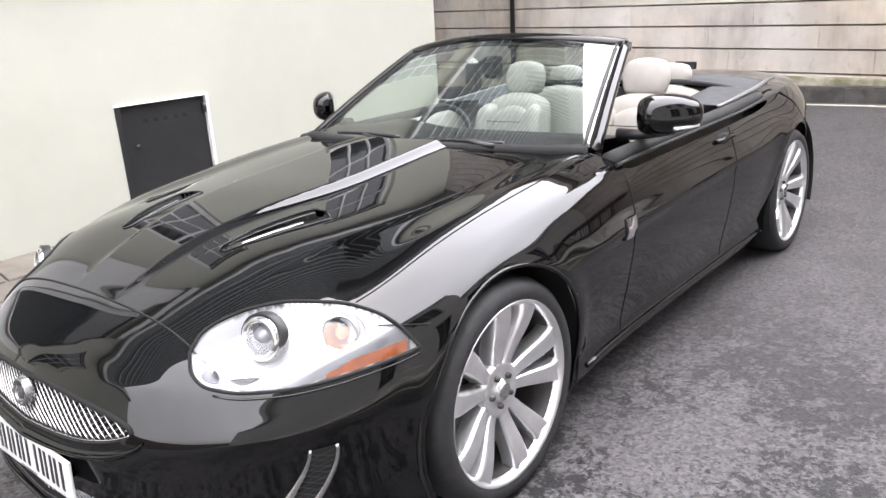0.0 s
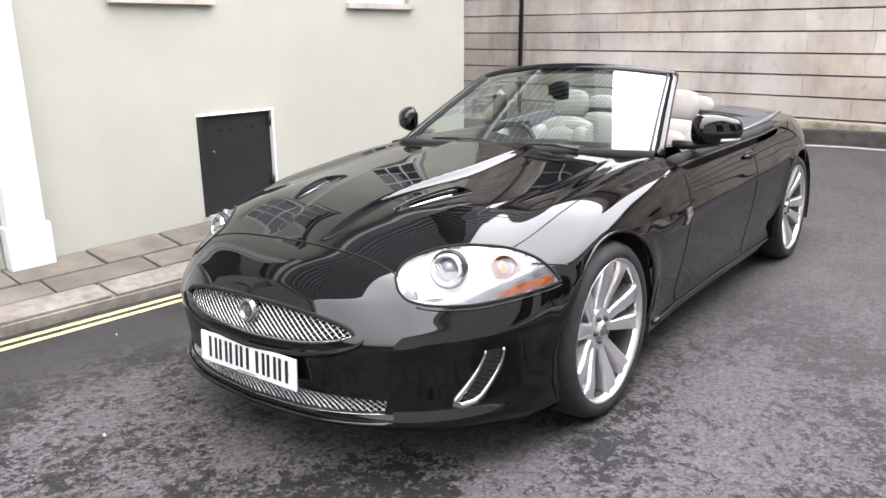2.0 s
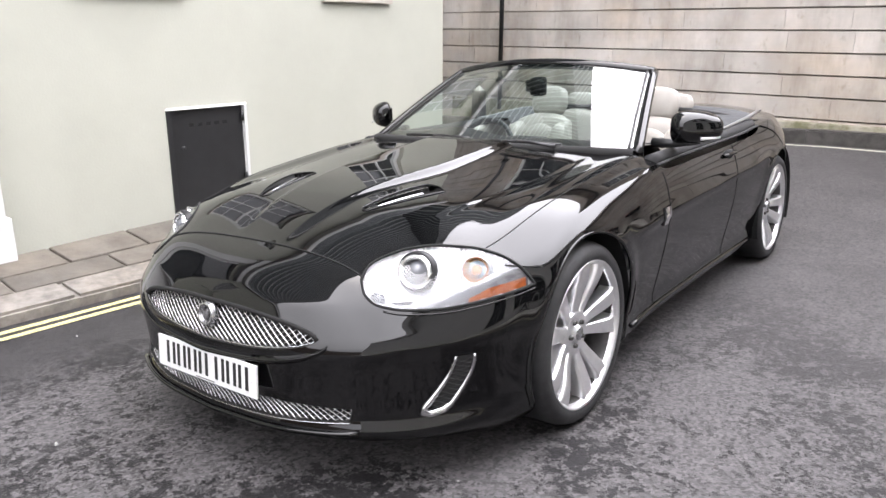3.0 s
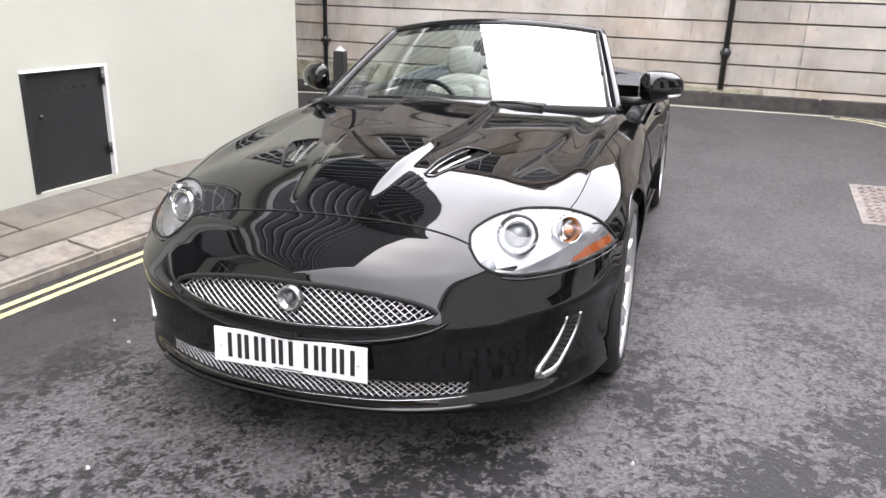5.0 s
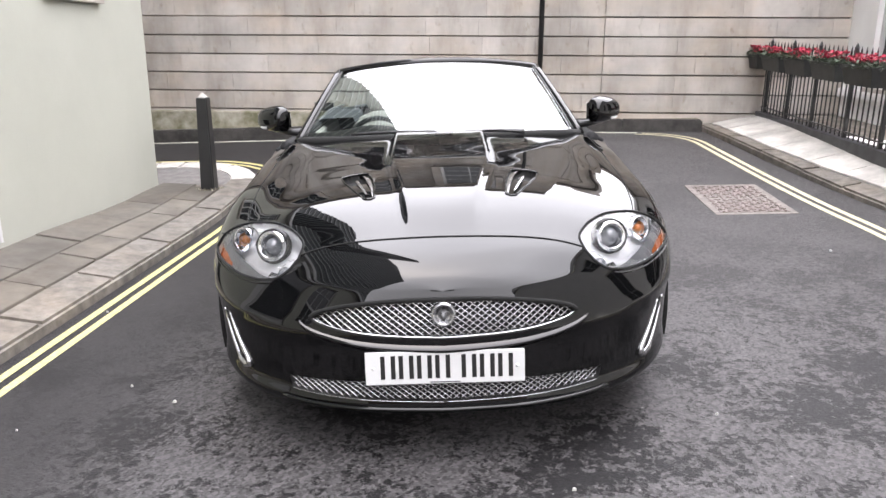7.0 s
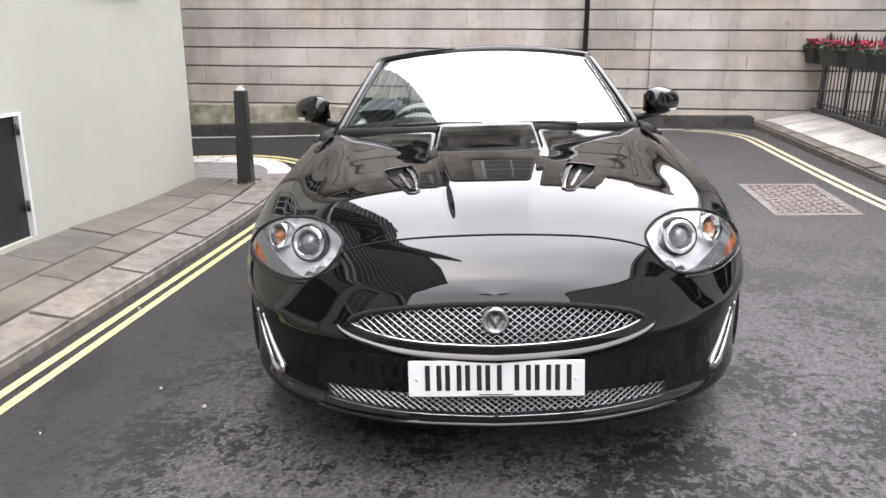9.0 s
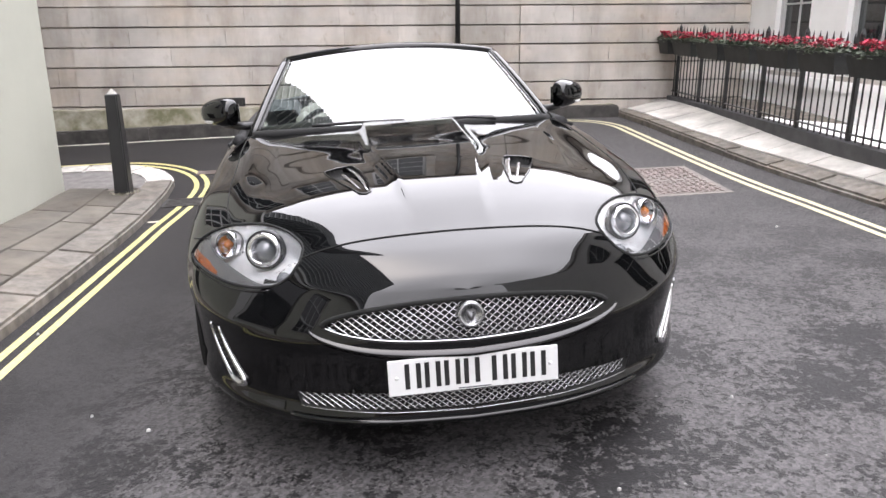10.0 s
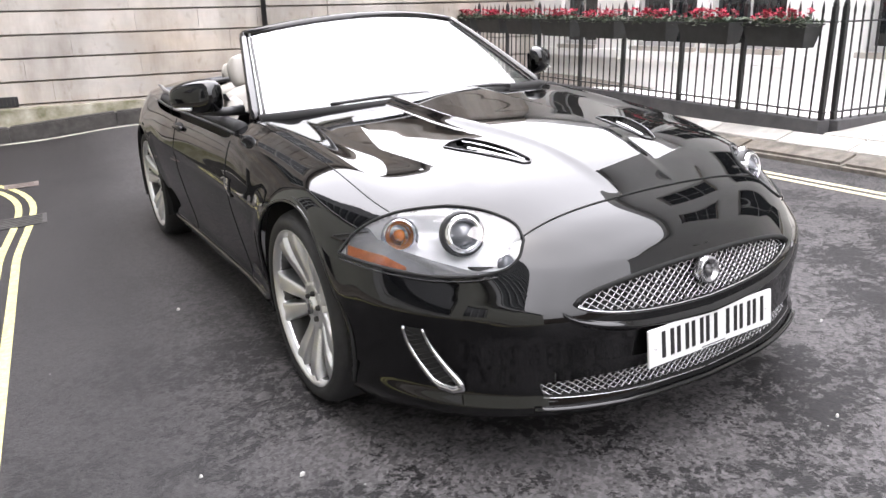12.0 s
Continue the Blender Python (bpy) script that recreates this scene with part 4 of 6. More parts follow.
LEVEL_Z = [spline(list(zip(MARKS, row))) for row in (
    (0.150, 0.155, 0.16, 0.16, 0.17, 0.17, 0.17, 0.22, 0.25),
    (0.200, 0.205, 0.21, 0.21, 0.205, 0.205, 0.22, 0.28, 0.30),
    (0.262, 0.275, 0.30, 0.32, 0.285, 0.285, 0.34, 0.37, 0.38),
    (0.345, 0.375, 0.42, 0.46, 0.46, 0.46, 0.50, 0.50, 0.50),
    (0.445, 0.490, 0.55, 0.60, 0.62, 0.62, 0.64, 0.64, 0.64),
    (0.530, 0.565, 0.635, 0.715, 0.765, 0.775, 0.79, 0.78, 0.78),
    (0.600, 0.625, 0.690, 0.795, 0.872, 0.885, 0.905, 0.89, 0.88))]
LEVEL_IN = [spline(list(zip(MARKS, row))) for row in (
    (0.10, 0.08, 0.05, 0.05, 0.11, 0.11, 0.10, 0.27, 0.24),
    (0.010, 0.012, 0.015, 0.02, 0.050, 0.050, 0.06, 0.21, 0.16),
    (0.016, 0.023, 0.018, 0.012, 0.056, 0.056, 0.04, 0.18, 0.12),
    (0.008, 0.015, 0.013, 0.002, 0.022, 0.022, 0.012, 0.12, 0.07),
    (0.002, 0.005, 0.001, 0.000, 0.000, 0.000, 0.000, 0.05, 0.02),
    (0.020, 0.040, 0.022, 0.018, 0.012, 0.012, 0.016, 0.04, 0.04),
    (0.045, 0.080, 0.055, 0.068, 0.055, 0.055, 0.085, 0.11, 0.10))]
CENTRE_Z = spline([(-0.94, 0.600), (-0.90, 0.645), (-0.82, 0.697), (-0.71, 0.744), (-0.55, 0.803), (-0.4, 0.843), (-0.2, 0.870), (0.1, 0.893), (0.3, 0.912), (0.56, 0.939), (0.8, 0.956), (2.0, 0.99), (2.5, 0.985), (3.0, 0.975), (3.5, 0.945), (3.75, 0.88)])
CENTRE_V = spline([(0, -0.937), (2, -0.86), (4, -0.74), (5, -0.62), (6, -0.47), (7, -0.26), (8, -0.02), (9, 0.32), (9.8, 0.535)])
REAR_V = spline([(12.4, 2.36), (13, 2.75), (14, 3.15), (15, 3.42), (16, 3.58), (17, 3.68), (18, 3.75)])
COWL_K, DECK_K = 9.8, 12.4
CROWN = spline([(0, 2.0), (2, 2.4), (3.5, 4.2), (5, 4.4), (6.5, 3.3), (8, 2.3), (10, 2.4), (13, 3.0), (18, 3.0)])


def plan(k):
    return Vector((OUT_U(k), OUT_V(k), 0))


def inward(k):
    if k < 1e-3:
        return Vector((0, 1, 0))
    if k > 18 - 1e-3:
        return Vector((0, -1, 0))
    d = (plan(min(k + 0.05, 18)) - plan(max(k - 0.05, 0))).normalized()
    return Vector((-d.y, d.x, 0))


def hermite(vals, t):
    n = len(vals) - 1
    x = t * n
    i = min(int(x), n - 1)
    f = x - i
    a, b = vals[i], vals[i + 1]
    m0 = (vals[i + 1] - vals[max(i - 1, 0)]) / (2 if i else 1)
    m1 = (vals[min(i + 2, n)] - vals[i]) / (2 if i + 2 <= n else 1)
    return (2 * f**3 - 3 * f**2 + 1) * a + (f**3 - 2 * f**2 + f) * m0 + (-2 * f**3 + 3 * f**2) * b + (f**3 - f**2) * m1


@functools.lru_cache(None)
def station(k):
    return [f(k) for f in LEVEL_Z], [f(k) for f in LEVEL_IN], plan(k), inward(k)


def flank(k, t):
    """A point of the car's side: station k, height share t."""
    zs, ins, outline, way = station(k)
    z = hermite(zs, t)
    p = outline + way * hermite(ins, t)
    if k < 1e-3 or k > 18 - 1e-3:
        p.x = 0
    # a crease across the bumper's corners and another low along the doors
    p -= way * 0.005 * math.exp(-((z - 0.498) / (0.012 if z < 0.498 else 0.045)) ** 2) * smooth(2.9, 4.2, k) * (1 - smooth(6.2, 7.2, k))
    line = 0.640 + 0.016 * (k - 9.0)
    p -= way * 0.010 * math.exp(-((z - line) / (0.010 if z < line else 0.045)) ** 2) * smooth(8.6, 9.4, k) * (1 - smooth(11.9, 12.8, k))
    # swage along the doors and a rounded flare over the wheels
    for c in (0.0, 2.752):
        d = math.hypot(p.y - c, (z - 0.345) * 1.0)
        p.x += 0.010 * math.exp(-((d - 0.395) / 0.05) ** 2) * (1 if z > 0.3 else 0.4)
    return Vector((p.x, p.y, z))


@functools.lru_cache(None)
def top_ends(k):
    vc = CENTRE_V(k) if k <= COWL_K else REAR_V(k)
    return flank(k, 1.0), vc, CENTRE_Z(vc)


def top_row(k, w):
    """A point of the bonnet or rear deck: station k, share w of the way out from the centre."""
    e, vc, zc = top_ends(k)
    if w > 0.9999:
        return e.copy()
    fade = 1 - w**8
    u = e.x * w
    v = vc + (e.y - vc) * w**1.6
    z = zc + (e.z - zc) * w ** CROWN(k)
    if k < COWL_K + 0.1:
        z += 0.030 * fade * math.exp(-((u - 0.76) / 0.085) ** 2) * smooth(-0.5, -0.1, v)
        # crisp crest along each side of the centre bulge, and a fainter one further out
        edge = 0.112 + 0.10 * smooth(-0.75, 0.15, v)
        k = min(1.0, max(0.0, (u - edge) / 0.048))
        z += (0.012 * smooth(-0.75, -0.5, v) + 0.013 * smooth(-0.55, 0.05, v)) * (1 - k * (2 - k))
        side = 0.492 + 0.11 * smooth(-0.6, 0.3, v)
        k = min(1.0, max(0.0, (u - side) / 0.036))
        z += 0.0022 * smooth(-0.66, -0.05, v) * (1 - k * (2 - k)) * fade
    return Vector((u, v, z))


STATIONS = list(np.linspace(0, 6.2, 110)) + list(np.linspace(6.2, 9.75, 95))[1:] + list(np.linspace(9.75, 11.45, 44))[1:] + list(np.linspace(11.45, 18, 90))[1:]
LEVELS = np.linspace(0, 1, 58)
WIDTHS = np.linspace(0, 1, 112)


def build_shell():
    """All the outer skin as numpy arrays: vertices, quads and a part for each quad."""
    verts, quads, labels, index, soft = [], [], [], {}, {}

    def vid(p):
        key = (round(p[0], 5), round(p[1], 5), round(p[2], 5))
        if key not in index:
            index[key] = len(verts)
            verts.append(tuple(p))
        return index[key]

    side_rows = [[flank(k, t) for t in LEVELS] for k in STATIONS]
    tops = [(k, [top_row(k, w) for w in WIDTHS]) for k in STATIONS if k <= COWL_K or k >= DECK_K]
    for sgn in (1, -1):
        def at(p):
            return vid((p.x * sgn if abs(p.x) > 1e-6 else 0.0, p.y, p.z))

        def quad(a, b, c, d, lab):
            q = [at(a), at(b), at(c), at(d)]
            if len(set(q)) < 3:
                return
            q = list(dict.fromkeys(q))
            quads.append(q if sgn > 0 else q[::-1])
            labels.append(lab)

        side_name = "l" if sgn > 0 else "r"
        for row in side_rows:
            for t, p in zip(LEVELS, row):
                soft[at(p)] = smooth(0.74, 0.9, t)
        for k, row in tops:
            for w, p in zip(WIDTHS, row):
                soft[at(p)] = max(soft.get(at(p), 0), smooth(0.55 + 0.03 * k, 0.92, w) if k < 9.5 else 0.0)
        for i in range(len(STATIONS) - 1):
            k = (STATIONS[i] + STATIONS[i + 1]) / 2
            for j in range(len(LEVELS) - 1):
                t = (LEVELS[j] + LEVELS[j + 1]) / 2
                lab = "front_bumper" if k < 6.2 else "front_wing_" + side_name if k < 9.75 else "door_" + side_name if k < 11.45 else "rear_wing_" + side_name if k < 15.2 else "rear_bumper"
                if 8.6 < k < 12.3 and t < 0.27:
                    lab = "sill_" + side_name
                quad(side_rows[i][j], side_rows[i + 1][j], side_rows[i + 1][j + 1], side_rows[i][j + 1], lab)
        for (k0, r0), (k1, r1) in zip(tops, tops[1:]):
            k = (k0 + k1) / 2
            if COWL_K < k < DECK_K:
                continue
            for j in range(len(WIDTHS) - 1):
                w = (WIDTHS[j] + WIDTHS[j + 1]) / 2
                lab = ("front_wing_" + side_name if w > 0.885 and k > 6.2 else "bonnet") if k < 11 else ("rear_wing_" + side_name if w > 0.84 else "boot_lid")
                quad(r0[j + 1], r1[j + 1], r1[j], r0[j], lab)
    return np.array(verts), quads, labels, np.array([soft.get(i, 0.0) for i in range(len(verts))])


SHELL, QUADS, LABELS, SOFT = build_shell()
QUAD4 = np.array([q if len(q) == 4 else q + q[-1:] for q in QUADS])


def relax(rounds):
    """Rounds the shoulder where the flanks turn into the bonnet."""
    global SHELL
    pairs = np.concatenate([QUAD4[:, [i, (i + 1) % 4]] for i in range(4)])
    pairs = np.concatenate([pairs, pairs[:, ::-1]])
    count = np.zeros(len(SHELL))
    np.add.at(count, pairs[:, 0], 1)
    for _ in range(rounds):
        total = np.zeros_like(SHELL)
        np.add.at(total, pairs[:, 0], SHELL[pairs[:, 1]])
        SHELL = SHELL + (total / count[:, None] - SHELL) * (0.6 * SOFT)[:, None]


relax(40)


def shell_normals():
    n = np.zeros_like(SHELL)
    a, b, c, d = (SHELL[QUAD4[:, i]] for i in range(4))
    m = np.cross(c - a, d - b)
    for i in range(4):
        np.add.at(n, QUAD4[:, i], m)
    return n / np.maximum(np.linalg.norm(n, axis=1), 1e-9)[:, None]


PRE = shell_normals()


def cut(field, names, new_name, reach):
    """Draws the line field = 0 into the skin and renames the quads inside it (field < 0)."""
    global SHELL
    val = field(SHELL)
    near = np.where(np.abs(val) < reach)[0]
    for _ in range(3):
        p = SHELL[near]
        f0 = field(p)
        eps = 1e-4
        g = np.stack([(field(p + np.eye(3)[a] * eps) - f0) / eps for a in range(3)], 1)
        g = g - PRE[near] * (g * PRE[near]).sum(1)[:, None]
        g2 = np.maximum((g**2).sum(1), 0.02)
        step = -(f0 / g2)[:, None] * g
        SHELL[near] = p + np.clip(step, -0.012, 0.012)
    centre = SHELL[QUAD4].mean(1)
    inside = field(centre) < 0
    for i in np.where(inside)[0]:
        if names is None or any(LABELS[i].startswith(n) for n in names):
            LABELS[i] = new_name + ("_l" if centre[i][0] > 0 and new_name in ("lamp", "arch", "scoop") else "_r" if new_name in ("lamp", "arch", "scoop") else "")


# lamp openings: a teardrop seen along the corner's own direction
LAMP_C = Vector((0.70, -0.58, 0.69))
LAMP_N = Vector((0.451, -0.621, 0.641)).normalized()
LAMP_A = Vector((0.814, 0.581, 0.0)).normalized()
LAMP_A = (LAMP_A - LAMP_N * LAMP_A.dot(LAMP_N)).normalized()
LAMP_B = LAMP_N.cross(LAMP_A)
LAMP_UP = [(-0.262, -0.02), (-0.245, 0.03), (-0.20, 0.066), (-0.12, 0.098), (-0.03, 0.112), (0.08, 0.108), (0.17, 0.086), (0.24, 0.045), (0.285, 0.0)]
LAMP_LO = [(-0.262, -0.02), (-0.25, -0.07), (-0.20, -0.112), (-0.12, -0.124), (-0.03, -0.118), (0.08, -0.094), (0.17, -0.062), (0.24, -0.028), (0.285, 0.0)]

fine = [-0.262 + 0.547 * (1 - math.cos(math.pi * i / 60)) / 2 for i in range(61)]
up_curve, lo_curve = spline(LAMP_UP), spline(LAMP_LO)
LAMP_UP, LAMP_LO = [(a, up_curve(a)) for a in fine], [(a, lo_curve(a)) for a in fine]


def lamp_ab(p):
    q = np.abs(p[:, 0:1]) * np.array([[1, 0, 0]]) + p * np.array([[0, 1, 1]]) - np.array(LAMP_C)
    return q @ np.array(LAMP_A), q @ np.array(LAMP_B), q @ np.array(LAMP_N)


def lamp_field(p):
    a, b, n = lamp_ab(p)
    up = np.interp(a, *zip(*LAMP_UP))
    lo = np.interp(a, *zip(*LAMP_LO))
    f = np.maximum(b - up, lo - b) * 0.9
    f = np.maximum(f, np.maximum(-0.262 - a, a - 0.285))
    return np.where(np.abs(n) < 0.25, f, 0.3)


def arch_field(centre, r):
    def f(p):
        d = np.hypot(p[:, 1] - centre, p[:, 2] - 0.345) - r
        return np.where(np.abs(p[:, 0]) > 0.6, d, 0.3)

    return f


def grille_field(half, zc, up, down, power=1.0):
    def f(p):
        k = np.clip(1 - (p[:, 0] / half) ** 2, 0, 1) ** power
        g = np.maximum(p[:, 2] - (zc + up * k), (zc - down * k) - p[:, 2])
        g = np.maximum(g, np.abs(p[:, 0]) - half)
        return np.where(p[:, 1] < -0.7, g, 0.3)

    return f


GRILLE = grille_field(0.445, 0.514, 0.064, 0.060, 0.6)


def low_field(p):
    k = np.clip(1 - (np.abs(p[:, 0]) / 0.54) ** 8, 0, 1)
    bow = 0.012 * (p[:, 0] / 0.54) ** 2
    g = np.maximum(p[:, 2] - (0.300 - 0.006 * (p[:, 0] / 0.54) ** 2), (0.232 + bow * 1.6) - p[:, 2])
    g = np.maximum(g, np.abs(p[:, 0]) - 0.535 - (0.28 - p[:, 2]) * -0.25)
    return np.where(p[:, 1] < -0.7, g, 0.3)


def nose_line(p):
    v = -0.732 - 0.02 * p[:, 0] ** 2
    return np.where((np.abs(p[:, 0]) < 0.6) & (p[:, 2] > 0.6), p[:, 1] - v, 0.3)


SCOOP_C, SCOOP_D = (0.312, -0.305), 0.275
SCOOP_AL = (-0.175, -0.165, -0.06, 0.06, 0.15, 0.165)
SCOOP_HALF = (0.0, 0.020, 0.043, 0.057, 0.057, 0.0)


def scoop_field(p):
    """Bonnet louvres: a slim teardrop that leans outwards to the rear."""
    x, y = np.abs(p[:, 0]) - SCOOP_C[0], p[:, 1] - SCOOP_C[1]
    c, s = math.cos(SCOOP_D), math.sin(SCOOP_D)
    along, across = y * c + x * s, x * c - y * s
    half = np.interp(along, SCOOP_AL, SCOOP_HALF)
    f = np.maximum(np.abs(across) - half, np.abs(along + 0.005) - 0.170)
    return np.where(p[:, 2] > 0.7, f, 0.3)


cut(nose_line, ["bonnet"], "nose_panel", 0.006)
cut(lamp_field, None, "lamp", 0.006)
cut(arch_field(0.0, 0.378), None, "arch", 0.009)
cut(arch_field(2.752, 0.382), None, "arch", 0.016)
cut(GRILLE, ["front_bumper", "nose_panel", "bonnet"], "grille", 0.006)
cut(low_field, ["front_bumper"], "low_grille", 0.005)
cut(scoop_field, ["bonnet"], "scoop", 0.006)
LABELS = ["front_bumper" if l == "nose_panel" else l for l in LABELS]


NORMALS = PRE
BODY_TREE = BVHTree.FromPolygons([Vector(p) for p in SHELL], QUADS)
if NORMALS[np.argmax(SHELL[:, 0])][0] < 0:
    QUADS = [q[::-1] for q in QUADS]
    NORMALS = -NORMALS


def skin(name, label, mat, parent=CAR, words="", offset=None):
    """One panel of the skin as a mesh; offset(points) moves it inwards along the normals."""
    picked = [q for q, l in zip(QUADS, LABELS) if l == label]
    used = sorted({i for q in picked for i in q})
    pos = {i: k for k, i in enumerate(used)}
    pts = SHELL[used]
    nor = NORMALS[used]
    if offset is not None:
        pts = pts - nor * offset(pts)[:, None]
    me = bpy.data.meshes.new(name)
    me.from_pydata([tuple(p) for p in pts], [], [[pos[i] for i in q] for q in picked])
    me.materials.append(mat)
    me.shade_smooth()
    if offset is None:
        me.normals_split_custom_set_from_vertices([tuple(v) for v in nor])
    ob = new(name, me)
    ob.parent = parent
    return tagged(ob, words)


def on_body(origin, way):
    hit = BODY_TREE.ray_cast(Vector(origin), Vector(way).normalized())
    if hit[0] is None:
        hit = BODY_TREE.find_nearest(Vector(origin) + Vector(way).normalized() * 1.7)
    return hit[0], hit[1]


def front_at(u, z, lift=0.0):
    p, n = on_body((u, -2.5, z), (0, 1, 0))
    return p + Vector((0, -lift, 0))


def side_at(v, z, sgn, lift=0.0):
    p, n = on_body((sgn * 2.5, v, z), (-sgn, 0, 0))
    return p + Vector((sgn * lift, 0, 0))


def top_at(u, v, lift=0.0):
    p, n = on_body((u, v, 3.0), (0, 0, -1))
    return p + Vector((0, 0, lift))


PANELS = {"front_bumper": ("front_bumper", "glossy black nose and bumper"), "bonnet": ("bonnet", "glossy black bonnet with a raised centre bulge"), "boot_lid": ("boot_lid", ""), "rear_bumper": ("rear_bumper", "")}
for key, (name, words) in PANELS.items():
    skin(name, key, PAINT, words=words)
DOORS = {}
for s in ("l", "r"):
    skin("front_wing", "front_wing_" + s, PAINT)
    DOORS[s] = skin("door", "door_" + s, PAINT, words="glossy black long door")
    skin("rear_wing", "rear_wing_" + s, PAINT)
    skin("sill", "sill_" + s, PAINT)


def line_on(pts, radius, mat, name, parent=CAR, words="", sides=6):
    return part(name, tube(pts, radius, sides), mat, parent, words)


# shut lines
def shut_lines():
    pts = [top_at(u, -0.732 - 0.02 * u * u, 0.0012) for u in np.linspace(-0.5, 0.5, 41)]
    line_on(pts, 0.0026, VOID, "bonnet_gap")
    for sgn in (1, -1):
        pts = []
        for k in np.linspace(6.15, 9.8, 60):
            p = top_row(k, 0.885)
            pts.append(top_at(p.x * sgn, p.y, 0.0006))
        line_on(pts, 0.0019, VOID, "bonnet_gap")
        line_on([side_at(v, 0.692 - 0.02 * (v + 0.40) / 0.1, sgn, 0.0006) for v in np.linspace(-0.42, -0.31, 12)], 0.0022, VOID, "bumper_gap")
        for k, t0 in ((9.75, 0.27), (11.45, 0.27)):
            pts = [flank(k, t) for t in np.linspace(t0, 1.0, 30)]
            line_on([side_at(p.y, p.z, sgn, 0.0006) for p in pts[:-2]], 0.002, VOID, "door_gap")
        pts = [flank(k, 0.27) for k in np.linspace(9.75, 11.45, 30)]
        line_on([Vector((p.x * sgn, p.y, p.z)) for p in pts], 0.002, VOID, "door_gap")


shut_lines()


# ---- lamps ----
def lamp(sgn):
    s = "l" if sgn > 0 else "r"
    glass = skin("headlamp", "lamp_" + s, LAMP_GLASS, CAR, "large clear teardrop headlamp with chrome reflectors and amber strip", offset=lambda p: np.full(len(p), 0.0015))
    glass.visible_shadow = False

    def dish(p):
        d = np.clip(-lamp_field(p) / 0.045, 0, 1)
        return 0.006 + 0.055 * d * d * (3 - 2 * d)

    skin("reflector", "lamp_" + s, LAMP_SILVER, glass, "bright silver reflector", offset=dish)

    def spot(a, b, depth):
        p = LAMP_C + LAMP_A * a + LAMP_B * b
        hit, n = on_body(p + LAMP_N * 0.6, -LAMP_N)
        if (hit - p).length > 0.2:
            hit = p
        q = hit - LAMP_N * depth
        return Vector((q.x * sgn, q.y, q.z))

    def aimed(bm, at, way):
        q = Vector(way).to_track_quat("X", "Z").to_matrix().to_4x4()
        bmesh.ops.transform(bm, matrix=Matrix.Translation(at) @ q, verts=bm.verts)
        return bm

    ahead = Vector((0.22 * sgn, -0.9, 0.22))
    c1 = Vector((0.612 * sgn, -0.615, 0.69))
    part("dark_bezel", aimed(revolve([(0.055, -0.004), (0.058, 0.006), (0.064, 0.004), (0.066, -0.02)], 40), c1, ahead), TRIM, glass, "dark ring round the projector")
    part("projector_ring", aimed(revolve([(0.036, -0.02), (0.039, 0.012), (0.046, 0.018), (0.054, 0.014), (0.057, 0.0), (0.056, -0.03)], 40), c1, ahead), CHROME, glass, "chrome projector ring")
    part("projector_lens", aimed(revolve([(0.0, 0.020), (0.015, 0.017), (0.026, 0.009), (0.033, -0.004), (0.037, -0.016)], 32), c1, ahead), LENS, glass, "round grey projector lens")
    c2 = Vector((0.748 * sgn, -0.485, 0.685))
    part("indicator_bowl", aimed(revolve([(0.012, -0.03), (0.030, -0.018), (0.040, 0.004), (0.044, 0.010), (0.047, 0.005), (0.046, -0.02)], 32), c2, ahead + Vector((0.35 * sgn, 0, 0))), CHROME, glass, "chrome indicator bowl")
    part("indicator_bulb", aimed(revolve([(0.0, 0.008), (0.010, 0.005), (0.0165, -0.003), (0.017, -0.018), (0.0, -0.02)], 20), c2, ahead), ORANGE, glass, "orange indicator bulb")
    facets = revolve([(0.042, -0.014), (0.048, -0.006), (0.054, 0.0), (0.056, 0.0), (0.056, -0.03)], 16)
    bowl = part("faceted_bowl", aimed(facets, c2 + Vector((-0.010 * sgn, 0.020, -0.010)), ahead + Vector((0.35 * sgn, 0, 0.1))), CHROME, glass, "faceted chrome bowl")
    bowl.data.shade_flat()
    c3 = spot(-0.215, -0.085, 0.02)
    part("side_bulb", aimed(revolve([(0.0, 0.008), (0.016, 0.005), (0.024, -0.004), (0.026, -0.012)], 20), c3, ahead), LENS, glass)
    # amber strip along the lower outer edge and the smoked base under it
    for nm, a0, a1, lo, hi, mat, words in (("amber_strip", 0.07, 0.255, 0.008, 0.037, AMBER, "dull amber reflector strip"), ("smoked_base", -0.19, 0.262, 0.002, 0.040, SMOKE, "smoked grey lamp base")):
        bm = bmesh.new()
        rows = []
        for a in np.linspace(a0, a1, 40):
            base = float(np.interp(a, *zip(*LAMP_LO)))
            top = float(np.interp(a, *zip(*LAMP_UP)))
            k = min(1, (a - a0) / 0.10 + 0.35) if nm == "amber_strip" else min(1, (a - a0) / 0.12 + 0.05)
            b0, b1 = base + lo, min(base + lo + (hi - lo) * max(k, 0.05), top - 0.004)
            if nm == "smoked_base":
                b1 = base + lo + (top - 0.004 - base - lo) * float(np.interp(a, (-0.19, -0.10, 0.0, 0.10, 0.16, 0.20), (0.02, 0.10, 0.22, 0.34, 0.55, 1.0)))
            rows.append([spot(a, b, 0.0035 if nm == "amber_strip" else 0.0062) for b in np.linspace(b0, max(b1, b0 + 0.001), 5)])
        add_grid(bm, rows)
        if sgn < 0:
            bmesh.ops.reverse_faces(bm, faces=bm.faces)
        part(nm, bm, mat, glass, words)
    # black seal round the rim
    rim = [(a, b) for a, b in LAMP_UP] + [(a, b) for a, b in LAMP_LO[::-1]][1:-1]
    dense = []
